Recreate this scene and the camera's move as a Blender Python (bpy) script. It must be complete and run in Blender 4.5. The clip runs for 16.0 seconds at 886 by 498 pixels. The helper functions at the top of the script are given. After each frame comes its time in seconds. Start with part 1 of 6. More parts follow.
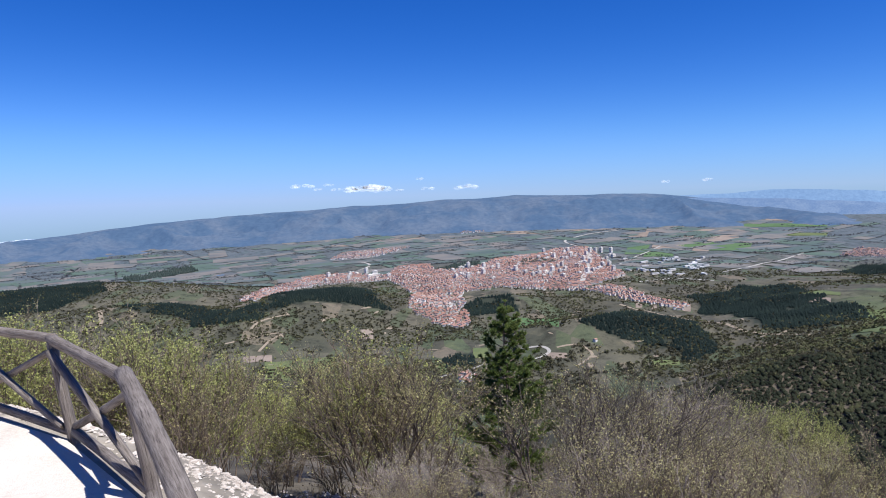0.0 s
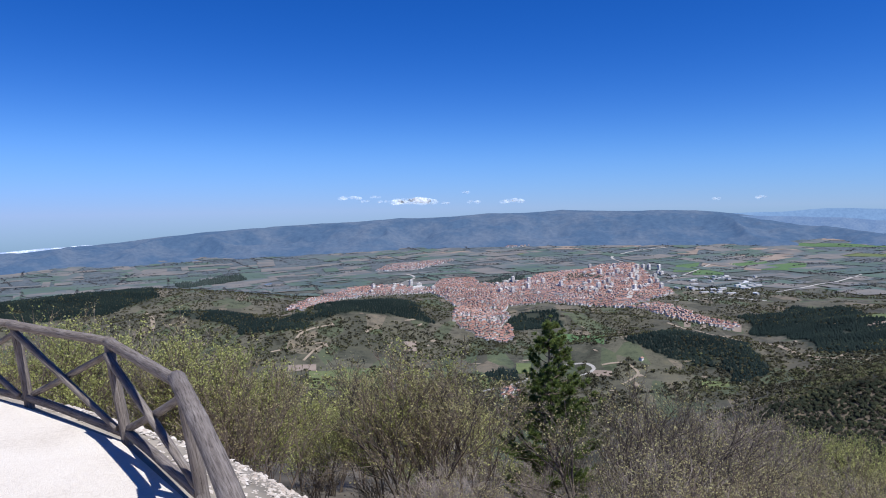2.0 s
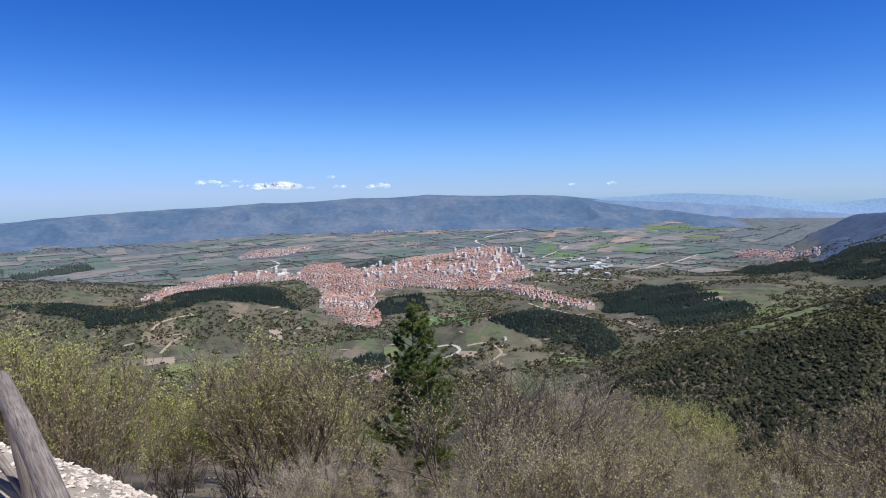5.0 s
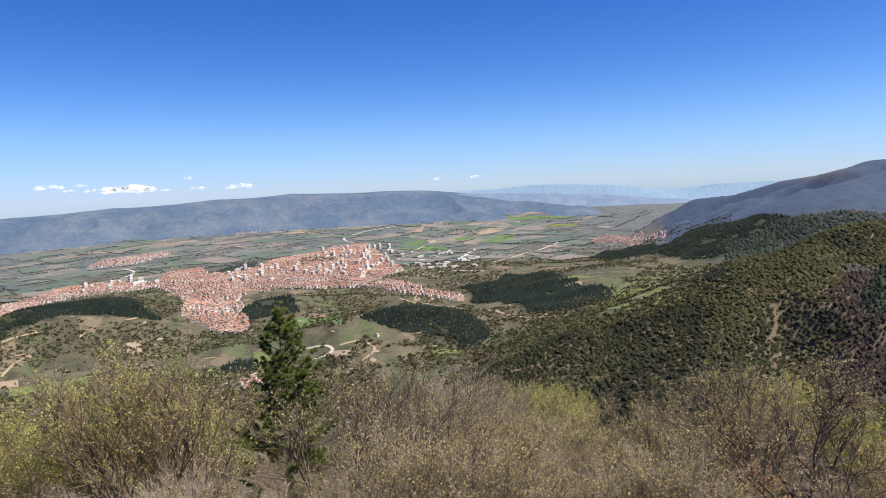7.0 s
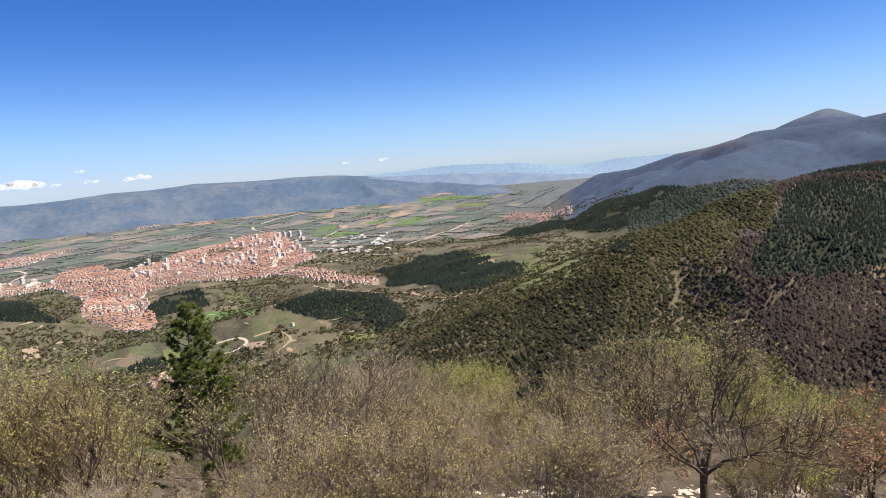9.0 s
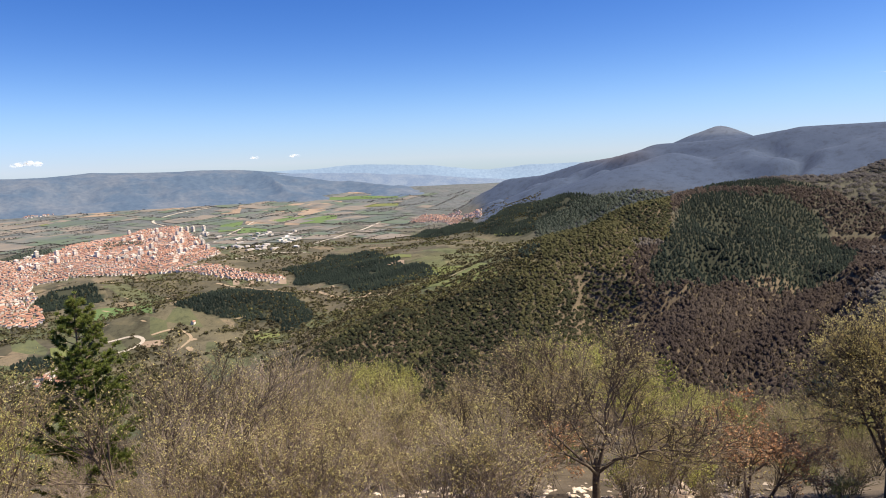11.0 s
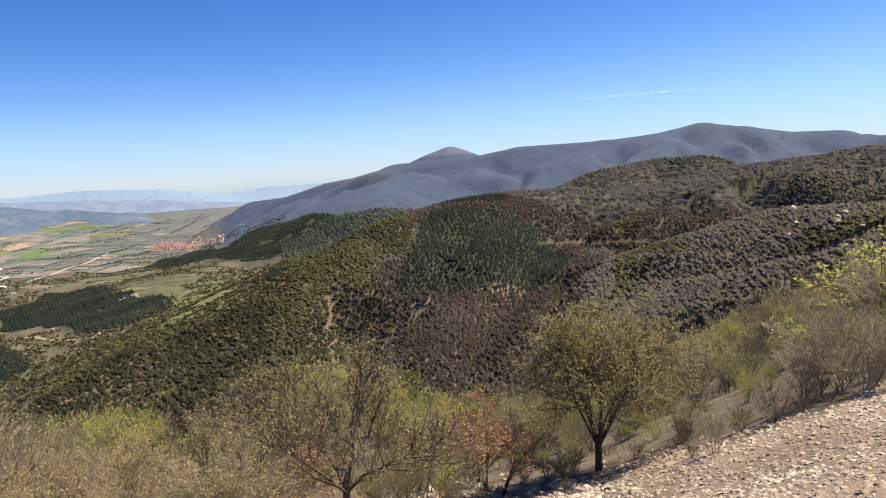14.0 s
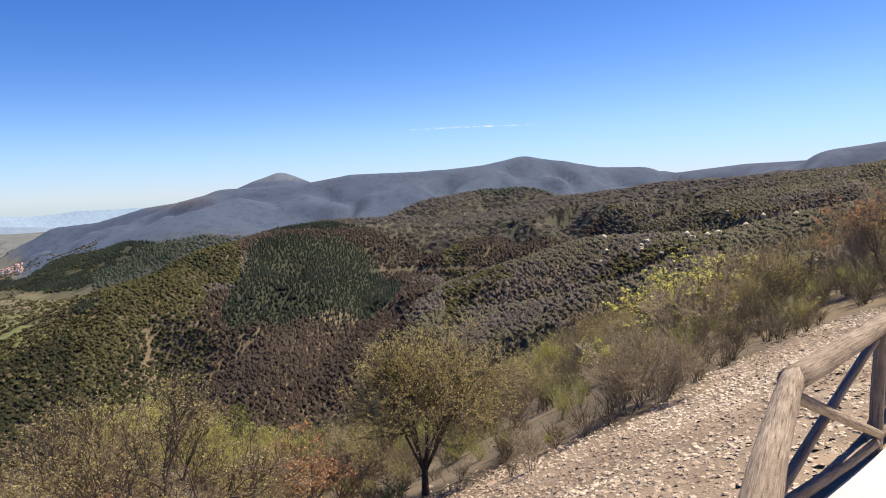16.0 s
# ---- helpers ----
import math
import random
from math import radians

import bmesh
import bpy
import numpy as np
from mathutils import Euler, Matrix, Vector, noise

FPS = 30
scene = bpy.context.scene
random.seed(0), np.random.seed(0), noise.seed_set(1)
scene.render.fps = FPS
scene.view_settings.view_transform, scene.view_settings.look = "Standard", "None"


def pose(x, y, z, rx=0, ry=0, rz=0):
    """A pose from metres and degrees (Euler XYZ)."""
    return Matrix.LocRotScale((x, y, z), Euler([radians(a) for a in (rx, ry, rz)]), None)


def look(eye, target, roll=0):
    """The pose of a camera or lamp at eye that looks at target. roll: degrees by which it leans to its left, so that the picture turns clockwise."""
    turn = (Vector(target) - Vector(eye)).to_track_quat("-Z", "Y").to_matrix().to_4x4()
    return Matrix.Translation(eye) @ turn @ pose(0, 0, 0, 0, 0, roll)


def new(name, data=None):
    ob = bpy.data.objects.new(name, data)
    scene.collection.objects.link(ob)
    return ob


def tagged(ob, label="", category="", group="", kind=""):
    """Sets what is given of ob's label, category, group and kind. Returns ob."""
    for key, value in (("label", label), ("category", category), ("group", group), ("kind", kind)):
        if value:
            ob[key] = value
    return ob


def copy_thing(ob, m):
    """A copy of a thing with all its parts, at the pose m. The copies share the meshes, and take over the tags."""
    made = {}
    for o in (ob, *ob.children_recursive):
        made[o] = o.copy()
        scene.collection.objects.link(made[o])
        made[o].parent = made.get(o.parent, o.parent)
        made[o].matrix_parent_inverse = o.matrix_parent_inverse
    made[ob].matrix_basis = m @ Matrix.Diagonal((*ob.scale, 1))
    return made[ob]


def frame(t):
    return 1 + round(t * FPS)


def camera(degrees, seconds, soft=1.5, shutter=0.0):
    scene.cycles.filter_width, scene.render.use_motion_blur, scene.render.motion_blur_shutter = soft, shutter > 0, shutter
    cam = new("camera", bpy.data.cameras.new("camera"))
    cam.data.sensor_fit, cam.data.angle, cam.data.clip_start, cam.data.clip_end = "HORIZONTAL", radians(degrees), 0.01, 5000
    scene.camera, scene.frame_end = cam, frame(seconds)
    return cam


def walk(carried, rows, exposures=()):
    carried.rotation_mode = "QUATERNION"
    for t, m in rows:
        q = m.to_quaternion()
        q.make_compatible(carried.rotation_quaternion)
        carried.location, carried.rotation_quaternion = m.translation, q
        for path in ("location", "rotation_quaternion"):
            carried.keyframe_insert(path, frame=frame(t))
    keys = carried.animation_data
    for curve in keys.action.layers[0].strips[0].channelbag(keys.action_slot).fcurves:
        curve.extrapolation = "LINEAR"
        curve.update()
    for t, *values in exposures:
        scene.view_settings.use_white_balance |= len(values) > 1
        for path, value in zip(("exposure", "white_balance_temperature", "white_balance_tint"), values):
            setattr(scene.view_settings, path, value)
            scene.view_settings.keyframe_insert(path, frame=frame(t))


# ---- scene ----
# ---- camera: held at arm's length, turned on the spot ----
EYE = 2.1
ARM = 0.5
cam = camera(64.0, 16.0, 1.0)
# seconds, bearing (clockwise from +y), tilt, lean; degrees
PATH = [
    (0.0, 0.00, -4.35, 1.79),
    (0.5, -1.37, -4.11, 1.34),
    (1.0, -2.41, -3.76, 0.49),
    (1.5, -3.32, -3.56, 0.58),
    (2.0, -3.61, -3.19, 0.90),
    (2.5, -3.43, -3.33, 0.64),
    (3.0, -1.98, -3.70, 1.00),
    (3.5, -0.46, -3.87, 1.15),
    (4.0, 1.80, -4.04, 1.63),
    (4.2, 2.85, -4.20, 1.45),
    (6.3, 13.92, -4.97, 2.16),
    (6.5, 14.94, -4.96, 2.62),
    (7.0, 17.73, -5.17, 2.55),
    (7.5, 20.07, -5.78, 3.71),
    (8.0, 22.33, -5.95, 4.17),
    (8.5, 23.50, -6.43, 4.40),
    (8.7, 23.86, -6.70, 4.60),
    (10.8, 31.57, -7.47, 1.97),
    (11.0, 31.99, -7.37, 2.18),
    (11.5, 34.36, -7.09, 1.90),
    (12.0, 38.11, -6.95, 1.83),
    (12.5, 41.76, -6.80, 2.37),
    (13.0, 45.52, -6.63, 2.48),
    (13.5, 48.74, -6.65, 2.86),
    (14.0, 52.40, -6.64, 3.18),
    (14.5, 56.64, -6.52, 2.84),
    (15.0, 60.63, -6.04, 2.17),
    (15.5, 63.67, -5.81, 2.58),
    (16.0, 66.02, -5.02, 2.02),
]


def held(turn, tilt, lean):
    a = radians(turn)
    return pose(ARM * math.sin(a), ARM * math.cos(a) - ARM, EYE, 90 + tilt, 0, -turn) @ pose(0, 0, 0, 0, 0, -lean)


walk(cam, [(t, held(a, b, c)) for t, a, b, c in PATH], [
    (0.0, 0.52, 5800, 10), (2.0, 0.34, 5650, 10), (4.2, 0.42, 5700, 10), (6.3, 0.78, 6900, 10), (7.0, 0.84, 7100, 10), (11.0, 0.94, 7900, 11), (13.0, 1.06, 8200, 11), (16.0, 1.07, 8200, 11)])

# ---- world, sun ----
SUN_AZ, SUN_EL = 124.0, 62.0
world = bpy.data.worlds.new("sky")
scene.world = world
world.use_nodes = True
wn = world.node_tree.nodes
sky = wn.new("ShaderNodeTexSky")
sky.sky_type = "NISHITA"
sky.sun_disc = False
sky.sun_elevation, sky.sun_rotation = radians(SUN_EL), radians(SUN_AZ)
sky.altitude, sky.air_density, sky.dust_density, sky.ozone_density = 900, 1.0, 0.0, 4.0
wn["Background"].inputs["Strength"].default_value = 0.095
# the clear air of the day: deep blue overhead, paler towards the bright horizon
tint = wn.new("ShaderNodeValToRGB")
tint.color_ramp.elements[0].position, tint.color_ramp.elements[0].color = 0.24, (0.085, 0.330, 0.790, 1)
tint.color_ramp.elements[1].position, tint.color_ramp.elements[1].color = 0.78, (0.335, 0.435, 0.93, 1)
half_way = tint.color_ramp.elements.new(0.48)
half_way.color = (0.48, 0.665, 1.0, 1)
tint.color_ramp.interpolation = "B_SPLINE"
grey = wn.new("ShaderNodeRGBToBW")
span = wn.new("ShaderNodeMapRange")
span.inputs["From Min"].default_value, span.inputs["From Max"].default_value = 0.0, 12.0
deep = wn.new("ShaderNodeMix")
deep.data_type, deep.blend_type = "RGBA", "MULTIPLY"
deep.inputs[0].default_value = 1.0
wl = world.node_tree.links
wl.new(sky.outputs[0], grey.inputs[0])
wl.new(grey.outputs[0], span.inputs["Value"])
wl.new(span.outputs[0], tint.inputs[0])
wl.new(sky.outputs[0], deep.inputs[6])
wl.new(tint.outputs[0], deep.inputs[7])
wl.new(deep.outputs[2], wn["Background"].inputs["Color"])
sun = new("sun", bpy.data.lights.new("sun", "SUN"))
sun.data.energy, sun.data.angle, sun.data.color = 4.9, radians(0.53), (1.0, 0.92, 0.80)
sa, se = radians(SUN_AZ), radians(SUN_EL)
sun.matrix_world = look((0, 0, 300), (-math.sin(sa) * math.cos(se), -math.cos(sa) * math.cos(se), 300 - math.sin(se)))


# ---- materials ----
def material(name, rough=0.9):
    m = bpy.data.materials.new(name)
    m.use_nodes = True
    n, l = m.node_tree.nodes, m.node_tree.links
    b = n["Principled BSDF"]
    b.inputs["Roughness"].default_value = rough
    b.inputs["Specular IOR Level"].default_value = 0.25
    return m, n, l, b


def ramp_node(n, stops):
    r = n.new("ShaderNodeValToRGB")
    r.color_ramp.elements[0].position, r.color_ramp.elements[0].color = stops[0][0], (*stops[0][1], 1)
    r.color_ramp.elements[1].position, r.color_ramp.elements[1].color = stops[-1][0], (*stops[-1][1], 1)
    for p, c in stops[1:-1]:
        e = r.color_ramp.elements.new(p)
        e.color = (*c, 1)
    return r


def noise_node(n, l, scale, detail=4, rough=0.6, vector=None):
    t = n.new("ShaderNodeTexNoise")
    t.inputs["Scale"].default_value, t.inputs["Detail"].default_value, t.inputs["Roughness"].default_value = scale, detail, rough
    if vector is not None:
        l.new(vector, t.inputs["Vector"])
    return t


def mix_node(n, l, kind, fac, a, b):
    m = n.new("ShaderNodeMix")
    m.data_type, m.blend_type = "RGBA", kind
    for sock, v in ((m.inputs[0], fac), (m.inputs[6], a), (m.inputs[7], b)):
        if hasattr(v, "links"):
            l.new(v, sock)
        else:
            sock.default_value = v if isinstance(v, float) else (*v, 1)
    return m.outputs[2]


def mottled(name, stops, scale, fine, rough=0.9, bump=0.0, bump_scale=None, stretch=None):
    """Two scales of variation through one ramp, with relief."""
    m, n, l, b = material(name, rough)
    geo = n.new("ShaderNodeTexCoord")
    vec = geo.outputs["Object"]
    if stretch:
        mp = n.new("ShaderNodeMapping")
        mp.inputs["Scale"].default_value = stretch
        l.new(vec, mp.inputs["Vector"])
        vec = mp.outputs[0]
    big, small = noise_node(n, l, scale, 5, 0.6, vec), noise_node(n, l, fine, 4, 0.65, vec)
    mean = n.new("ShaderNodeMath")
    mean.operation = "MULTIPLY_ADD"
    l.new(small.outputs["Fac"], mean.inputs[0])
    mean.inputs[1].default_value = 0.6
    half = n.new("ShaderNodeMath")
    half.operation = "MULTIPLY_ADD"
    l.new(big.outputs["Fac"], half.inputs[0])
    half.inputs[1].default_value, half.inputs[2].default_value = 0.9, -0.25
    l.new(half.outputs[0], mean.inputs[2])
    r = ramp_node(n, stops)
    l.new(mean.outputs[0], r.inputs[0])
    l.new(r.outputs[0], b.inputs["Base Color"])
    if bump:
        bm_ = n.new("ShaderNodeBump")
        bm_.inputs["Strength"].default_value, bm_.inputs["Distance"].default_value = bump, 0.02
        src = noise_node(n, l, bump_scale or fine, 5, 0.7, vec)
        l.new(src.outputs["Fac"], bm_.inputs["Height"])
        l.new(bm_.outputs[0], b.inputs["Normal"])
    return m


def foliage(name, stops, glow=0.35, patch=0.02, rough=0.75, gaps=0.0, grain=1.3, upright=0.6, spread=0.45):
    """Leaves: each leaf picks its own tone, whole trees lean one way; light passes through, and through gaps between the sprays."""
    m, n, l, b = material(name, rough)
    b.inputs["Specular IOR Level"].default_value = 0.05 if glow else 0.25
    geo = n.new("ShaderNodeNewGeometry")
    big = noise_node(n, l, patch, 2, 0.5, geo.outputs["Position"])
    a = n.new("ShaderNodeMath")
    a.operation = "MULTIPLY_ADD"
    l.new(geo.outputs["Random Per Island"], a.inputs[0])
    a.inputs[1].default_value, a.inputs[2].default_value = spread, -spread / 2
    s = n.new("ShaderNodeMath")
    l.new(big.outputs["Fac"], s.inputs[0])
    l.new(a.outputs[0], s.inputs[1])
    r = ramp_node(n, stops)
    l.new(s.outputs[0], r.inputs[0])
    l.new(r.outputs[0], b.inputs["Base Color"])
    tr = n.new("ShaderNodeBsdfTranslucent")
    l.new(r.outputs[0], tr.inputs["Color"])
    mx = n.new("ShaderNodeMixShader")
    mx.inputs[0].default_value = glow
    l.new(b.outputs[0], mx.inputs[1])
    l.new(tr.outputs[0], mx.inputs[2])
    l.new(mx.outputs[0], n["Material Output"].inputs["Surface"])
    if gaps:
        mp = n.new("ShaderNodeMapping")
        mp.inputs["Scale"].default_value = (1, 1, upright)
        l.new(geo.outputs["Position"], mp.inputs["Vector"])
        spray = noise_node(n, l, grain, 3, 0.75, mp.outputs[0])
        cut = n.new("ShaderNodeMath")
        cut.operation = "LESS_THAN"
        l.new(spray.outputs["Fac"], cut.inputs[0])
        cut.inputs[1].default_value = gaps
        air, leafy = n.new("ShaderNodeBsdfTransparent"), n.new("ShaderNodeMixShader")
        l.new(cut.outputs[0], leafy.inputs[0])
        l.new(mx.outputs[0], leafy.inputs[1])
        l.new(air.outputs[0], leafy.inputs[2])
        l.new(leafy.outputs[0], n["Material Output"].inputs["Surface"])
        bump = n.new("ShaderNodeBump")
        bump.inputs["Strength"].default_value, bump.inputs["Distance"].default_value = 0.7, 0.5
        l.new(spray.outputs["Fac"], bump.inputs["Height"])
        leafy_way = n.new("ShaderNodeVectorMath")
        leafy_way.operation, leafy_way.inputs[1].default_value = "ADD", (0, 0, 1.1)
        l.new(geo.outputs["Normal"], leafy_way.inputs[0])
        unit = n.new("ShaderNodeVectorMath")
        unit.operation = "NORMALIZE"
        l.new(leafy_way.outputs[0], unit.inputs[0])
        l.new(unit.outputs[0], bump.inputs["Normal"])
        l.new(bump.outputs[0], b.inputs["Normal"])
        l.new(unit.outputs[0], tr.inputs["Normal"])
    return m


def ground_material():
    m, n, l, b = material("ground", 0.95)
    at = n.new("ShaderNodeAttribute")
    at.attribute_name = "cover"
    geo = n.new("ShaderNodeNewGeometry")
    pos = geo.outputs["Position"]
    # patchwork of small holdings, hedges and scrub; its weight is kept in the attribute's alpha
    vor = n.new("ShaderNodeTexVoronoi")
    vor.inputs["Scale"].default_value = 0.026
    mp = n.new("ShaderNodeMapping")
    mp.inputs["Scale"].default_value, mp.inputs["Rotation"].default_value = (1.0, 0.4, 0.0), (0, 0, 0.5)
    l.new(pos, mp.inputs["Vector"])
    l.new(mp.outputs[0], vor.inputs["Vector"])
    sep = n.new("ShaderNodeSeparateColor")
    l.new(vor.outputs["Color"], sep.inputs[0])
    plots = ramp_node(n, [(0.0, (0.060, 0.058, 0.044)), (0.25, (0.098, 0.090, 0.064)), (0.45, (0.078, 0.098, 0.052)), (0.62, (0.125, 0.113, 0.084)), (0.84, (0.20, 0.162, 0.122)), (0.93, (0.078, 0.108, 0.052))])
    plots.color_ramp.interpolation = "CONSTANT"
    l.new(sep.outputs[0], plots.inputs[0])
    soft = mix_node(n, l, "MIX", 0.40, plots.outputs[0], at.outputs["Color"])
    base = mix_node(n, l, "MIX", at.outputs["Alpha"], at.outputs["Color"], soft)
    scrub = noise_node(n, l, 0.035, 8, 0.75, pos)
    sr = ramp_node(n, [(0.40, (0.42, 0.43, 0.40)), (0.49, (0.95, 0.96, 0.95)), (0.60, (1.1, 1.08, 1.0)), (0.67, (1.6, 1.45, 1.3))])
    l.new(scrub.outputs["Fac"], sr.inputs[0])
    fine = noise_node(n, l, 1.4, 6, 0.7, pos)
    fr = ramp_node(n, [(0.3, (0.65, 0.65, 0.65)), (0.7, (1.3, 1.3, 1.3))])
    l.new(fine.outputs["Fac"], fr.inputs[0])
    grain = n.new("ShaderNodeAttribute")
    grain.attribute_name = "grain"
    c1 = mix_node(n, l, "MULTIPLY", grain.outputs["Fac"], base, sr.outputs[0])
    c2 = mix_node(n, l, "MULTIPLY", grain.outputs["Fac"], c1, fr.outputs[0])
    l.new(c2, b.inputs["Base Color"])
    bp = n.new("ShaderNodeBump")
    bp.inputs["Strength"].default_value, bp.inputs["Distance"].default_value = 0.6, 0.15
    l.new(fine.outputs["Fac"], bp.inputs["Height"])
    l.new(bp.outputs[0], b.inputs["Normal"])
    return m


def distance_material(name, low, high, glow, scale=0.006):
    """Far ranges: wooded slopes seen through kilometres of air; this haze is put into base colour and emission."""
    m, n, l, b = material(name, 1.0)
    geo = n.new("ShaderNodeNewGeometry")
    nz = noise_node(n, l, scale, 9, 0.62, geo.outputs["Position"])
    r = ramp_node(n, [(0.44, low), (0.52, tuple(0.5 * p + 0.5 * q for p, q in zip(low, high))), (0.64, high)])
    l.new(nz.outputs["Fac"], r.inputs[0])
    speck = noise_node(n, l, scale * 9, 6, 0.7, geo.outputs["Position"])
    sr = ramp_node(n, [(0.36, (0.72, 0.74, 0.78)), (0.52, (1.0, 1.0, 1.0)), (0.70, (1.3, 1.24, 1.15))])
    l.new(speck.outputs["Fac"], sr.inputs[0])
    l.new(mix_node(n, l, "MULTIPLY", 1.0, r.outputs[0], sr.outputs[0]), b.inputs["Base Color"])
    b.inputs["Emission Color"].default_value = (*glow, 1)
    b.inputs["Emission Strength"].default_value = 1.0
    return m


def wood_material():
    m, n, l, b = material("weathered_wood", 0.8)
    tc = n.new("ShaderNodeTexCoord")
    mp = n.new("ShaderNodeMapping")
    mp.inputs["Scale"].default_value = (46, 46, 2.2)
    l.new(tc.outputs["Object"], mp.inputs["Vector"])
    grain = noise_node(n, l, 2.2, 7, 0.72, mp.outputs[0])
    r = ramp_node(n, [(0.33, (0.035, 0.029, 0.026)), (0.42, (0.145, 0.124, 0.110)), (0.55, (0.235, 0.208, 0.188)), (0.75, (0.34, 0.31, 0.285))])
    l.new(grain.outputs["Fac"], r.inputs[0])
    blot = noise_node(n, l, 3.0, 3, 0.5, tc.outputs["Object"])
    br = ramp_node(n, [(0.3, (0.7, 0.66, 0.62)), (0.65, (1.1, 1.08, 1.05))])
    l.new(blot.outputs["Fac"], br.inputs[0])
    l.new(mix_node(n, l, "MULTIPLY", 1.0, r.outputs[0], br.outputs[0]), b.inputs["Base Color"])
    bp = n.new("ShaderNodeBump")
    bp.inputs["Strength"].default_value, bp.inputs["Distance"].default_value = 0.9, 0.008
    l.new(grain.outputs["Fac"], bp.inputs["Height"])
    l.new(bp.outputs[0], b.inputs["Normal"])
    return m


GROUND = ground_material()
WOOD = wood_material()
DECK = mottled("pale_screed", [(0.2, (0.48, 0.42, 0.35)), (0.45, (0.61, 0.55, 0.475)), (0.8, (0.69, 0.64, 0.565))], 0.9, 26, 0.95, 0.5, 60)
CHALK = foliage("white_limestone", [(0.2, (0.33, 0.275, 0.225)), (0.5, (0.47, 0.41, 0.35)), (0.8, (0.62, 0.57, 0.51))], 0.0, 0.5, 0.9)
GRASSY = foliage("slope_bushes", [(0.25, (0.16, 0.16, 0.075)), (0.5, (0.22, 0.225, 0.095)), (0.75, (0.28, 0.29, 0.12))], 0.45, 0.15)
STONE = foliage("pale_limestone", [(0.2, (0.15, 0.112, 0.092)), (0.5, (0.25, 0.21, 0.178)), (0.8, (0.46, 0.425, 0.385))], 0.0, 0.5, 0.9)
ROCK = mottled("grey_rock", [(0.25, (0.05, 0.046, 0.042)), (0.5, (0.14, 0.13, 0.115)), (0.8, (0.27, 0.25, 0.225))], 0.5, 4, 0.95, 1.0, 6)
BARK = mottled("brown_bark", [(0.2, (0.084, 0.062, 0.046)), (0.5, (0.168, 0.129, 0.098)), (0.8, (0.264, 0.216, 0.172))], 3, 24, 0.95, 0.6, 30)
BARK_DARK = mottled("dark_bark", [(0.2, (0.055, 0.044, 0.035)), (0.5, (0.105, 0.086, 0.070)), (0.8, (0.18, 0.152, 0.125))], 3, 24, 0.95, 0.6, 30)
BARK_GREY = mottled("grey_bark", [(0.2, (0.138, 0.112, 0.094)), (0.5, (0.247, 0.207, 0.176)), (0.8, (0.368, 0.319, 0.275))], 3, 24, 0.95, 0.6, 30)
BUD = foliage("olive_buds", [(0.25, (0.315, 0.265, 0.151)), (0.5, (0.420, 0.378, 0.187)), (0.75, (0.514, 0.486, 0.228))], 0.55, 0.15)
LEAF = foliage("fresh_leaves", [(0.25, (0.324, 0.337, 0.116)), (0.5, (0.432, 0.447, 0.163)), (0.75, (0.551, 0.546, 0.209))], 0.48, 0.15)
RUSSET = foliage("dead_russet_leaves", [(0.25, (0.24, 0.13, 0.075)), (0.5, (0.38, 0.22, 0.13)), (0.75, (0.48, 0.32, 0.21))], 0.35, 0.5)
NEEDLE = foliage("pine_needles", [(0.25, (0.10, 0.14, 0.04)), (0.5, (0.17, 0.22, 0.065)), (0.75, (0.26, 0.29, 0.10))], 0.5, 0.3)
# conifer and bare woods: base colours shifted to blue, putting haze into them
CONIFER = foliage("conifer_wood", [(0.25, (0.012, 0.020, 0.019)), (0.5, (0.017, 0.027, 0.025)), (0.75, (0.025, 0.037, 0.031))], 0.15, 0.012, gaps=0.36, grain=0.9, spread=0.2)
# paler copy of the conifers for the distance, with haze in its colour
CONIFER_HAZED = foliage("hazed_conifer_wood", [(0.25, (0.036, 0.052, 0.048)), (0.5, (0.048, 0.064, 0.058)), (0.75, (0.060, 0.076, 0.066))], 0.15, 0.012)
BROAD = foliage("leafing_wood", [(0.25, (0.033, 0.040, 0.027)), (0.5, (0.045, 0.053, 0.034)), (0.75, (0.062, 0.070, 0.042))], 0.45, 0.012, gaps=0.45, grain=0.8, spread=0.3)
# lighter copy of the leafing wood: sunlight put into the colour
BROAD_LIT = foliage("sunlit_leafing_wood", [(0.25, (0.062, 0.067, 0.038)), (0.5, (0.082, 0.087, 0.047)), (0.75, (0.11, 0.112, 0.060))], 0.45, 0.012, gaps=0.45, grain=0.8, spread=0.3)
BARE = foliage("bare_wood", [(0.25, (0.118, 0.112, 0.116)), (0.5, (0.146, 0.140, 0.142)), (0.75, (0.18, 0.172, 0.168))], 0.5, 0.012, gaps=0.47, grain=0.8, upright=0.3, spread=0.25)
# red-brown of the beeches, also the dark stand-in for shaded bare wood
BARE_RED = foliage("beech_and_shaded_wood", [(0.25, (0.060, 0.050, 0.050)), (0.5, (0.078, 0.066, 0.065)), (0.75, (0.108, 0.092, 0.086))], 0.5, 0.012, gaps=0.46, grain=0.8, upright=0.3, spread=0.3)
BARE_OLIVE = foliage("budding_wood", [(0.25, (0.118, 0.118, 0.104)), (0.5, (0.146, 0.147, 0.124)), (0.75, (0.185, 0.185, 0.146))], 0.5, 0.012, gaps=0.47, grain=0.8, upright=0.35, spread=0.25)
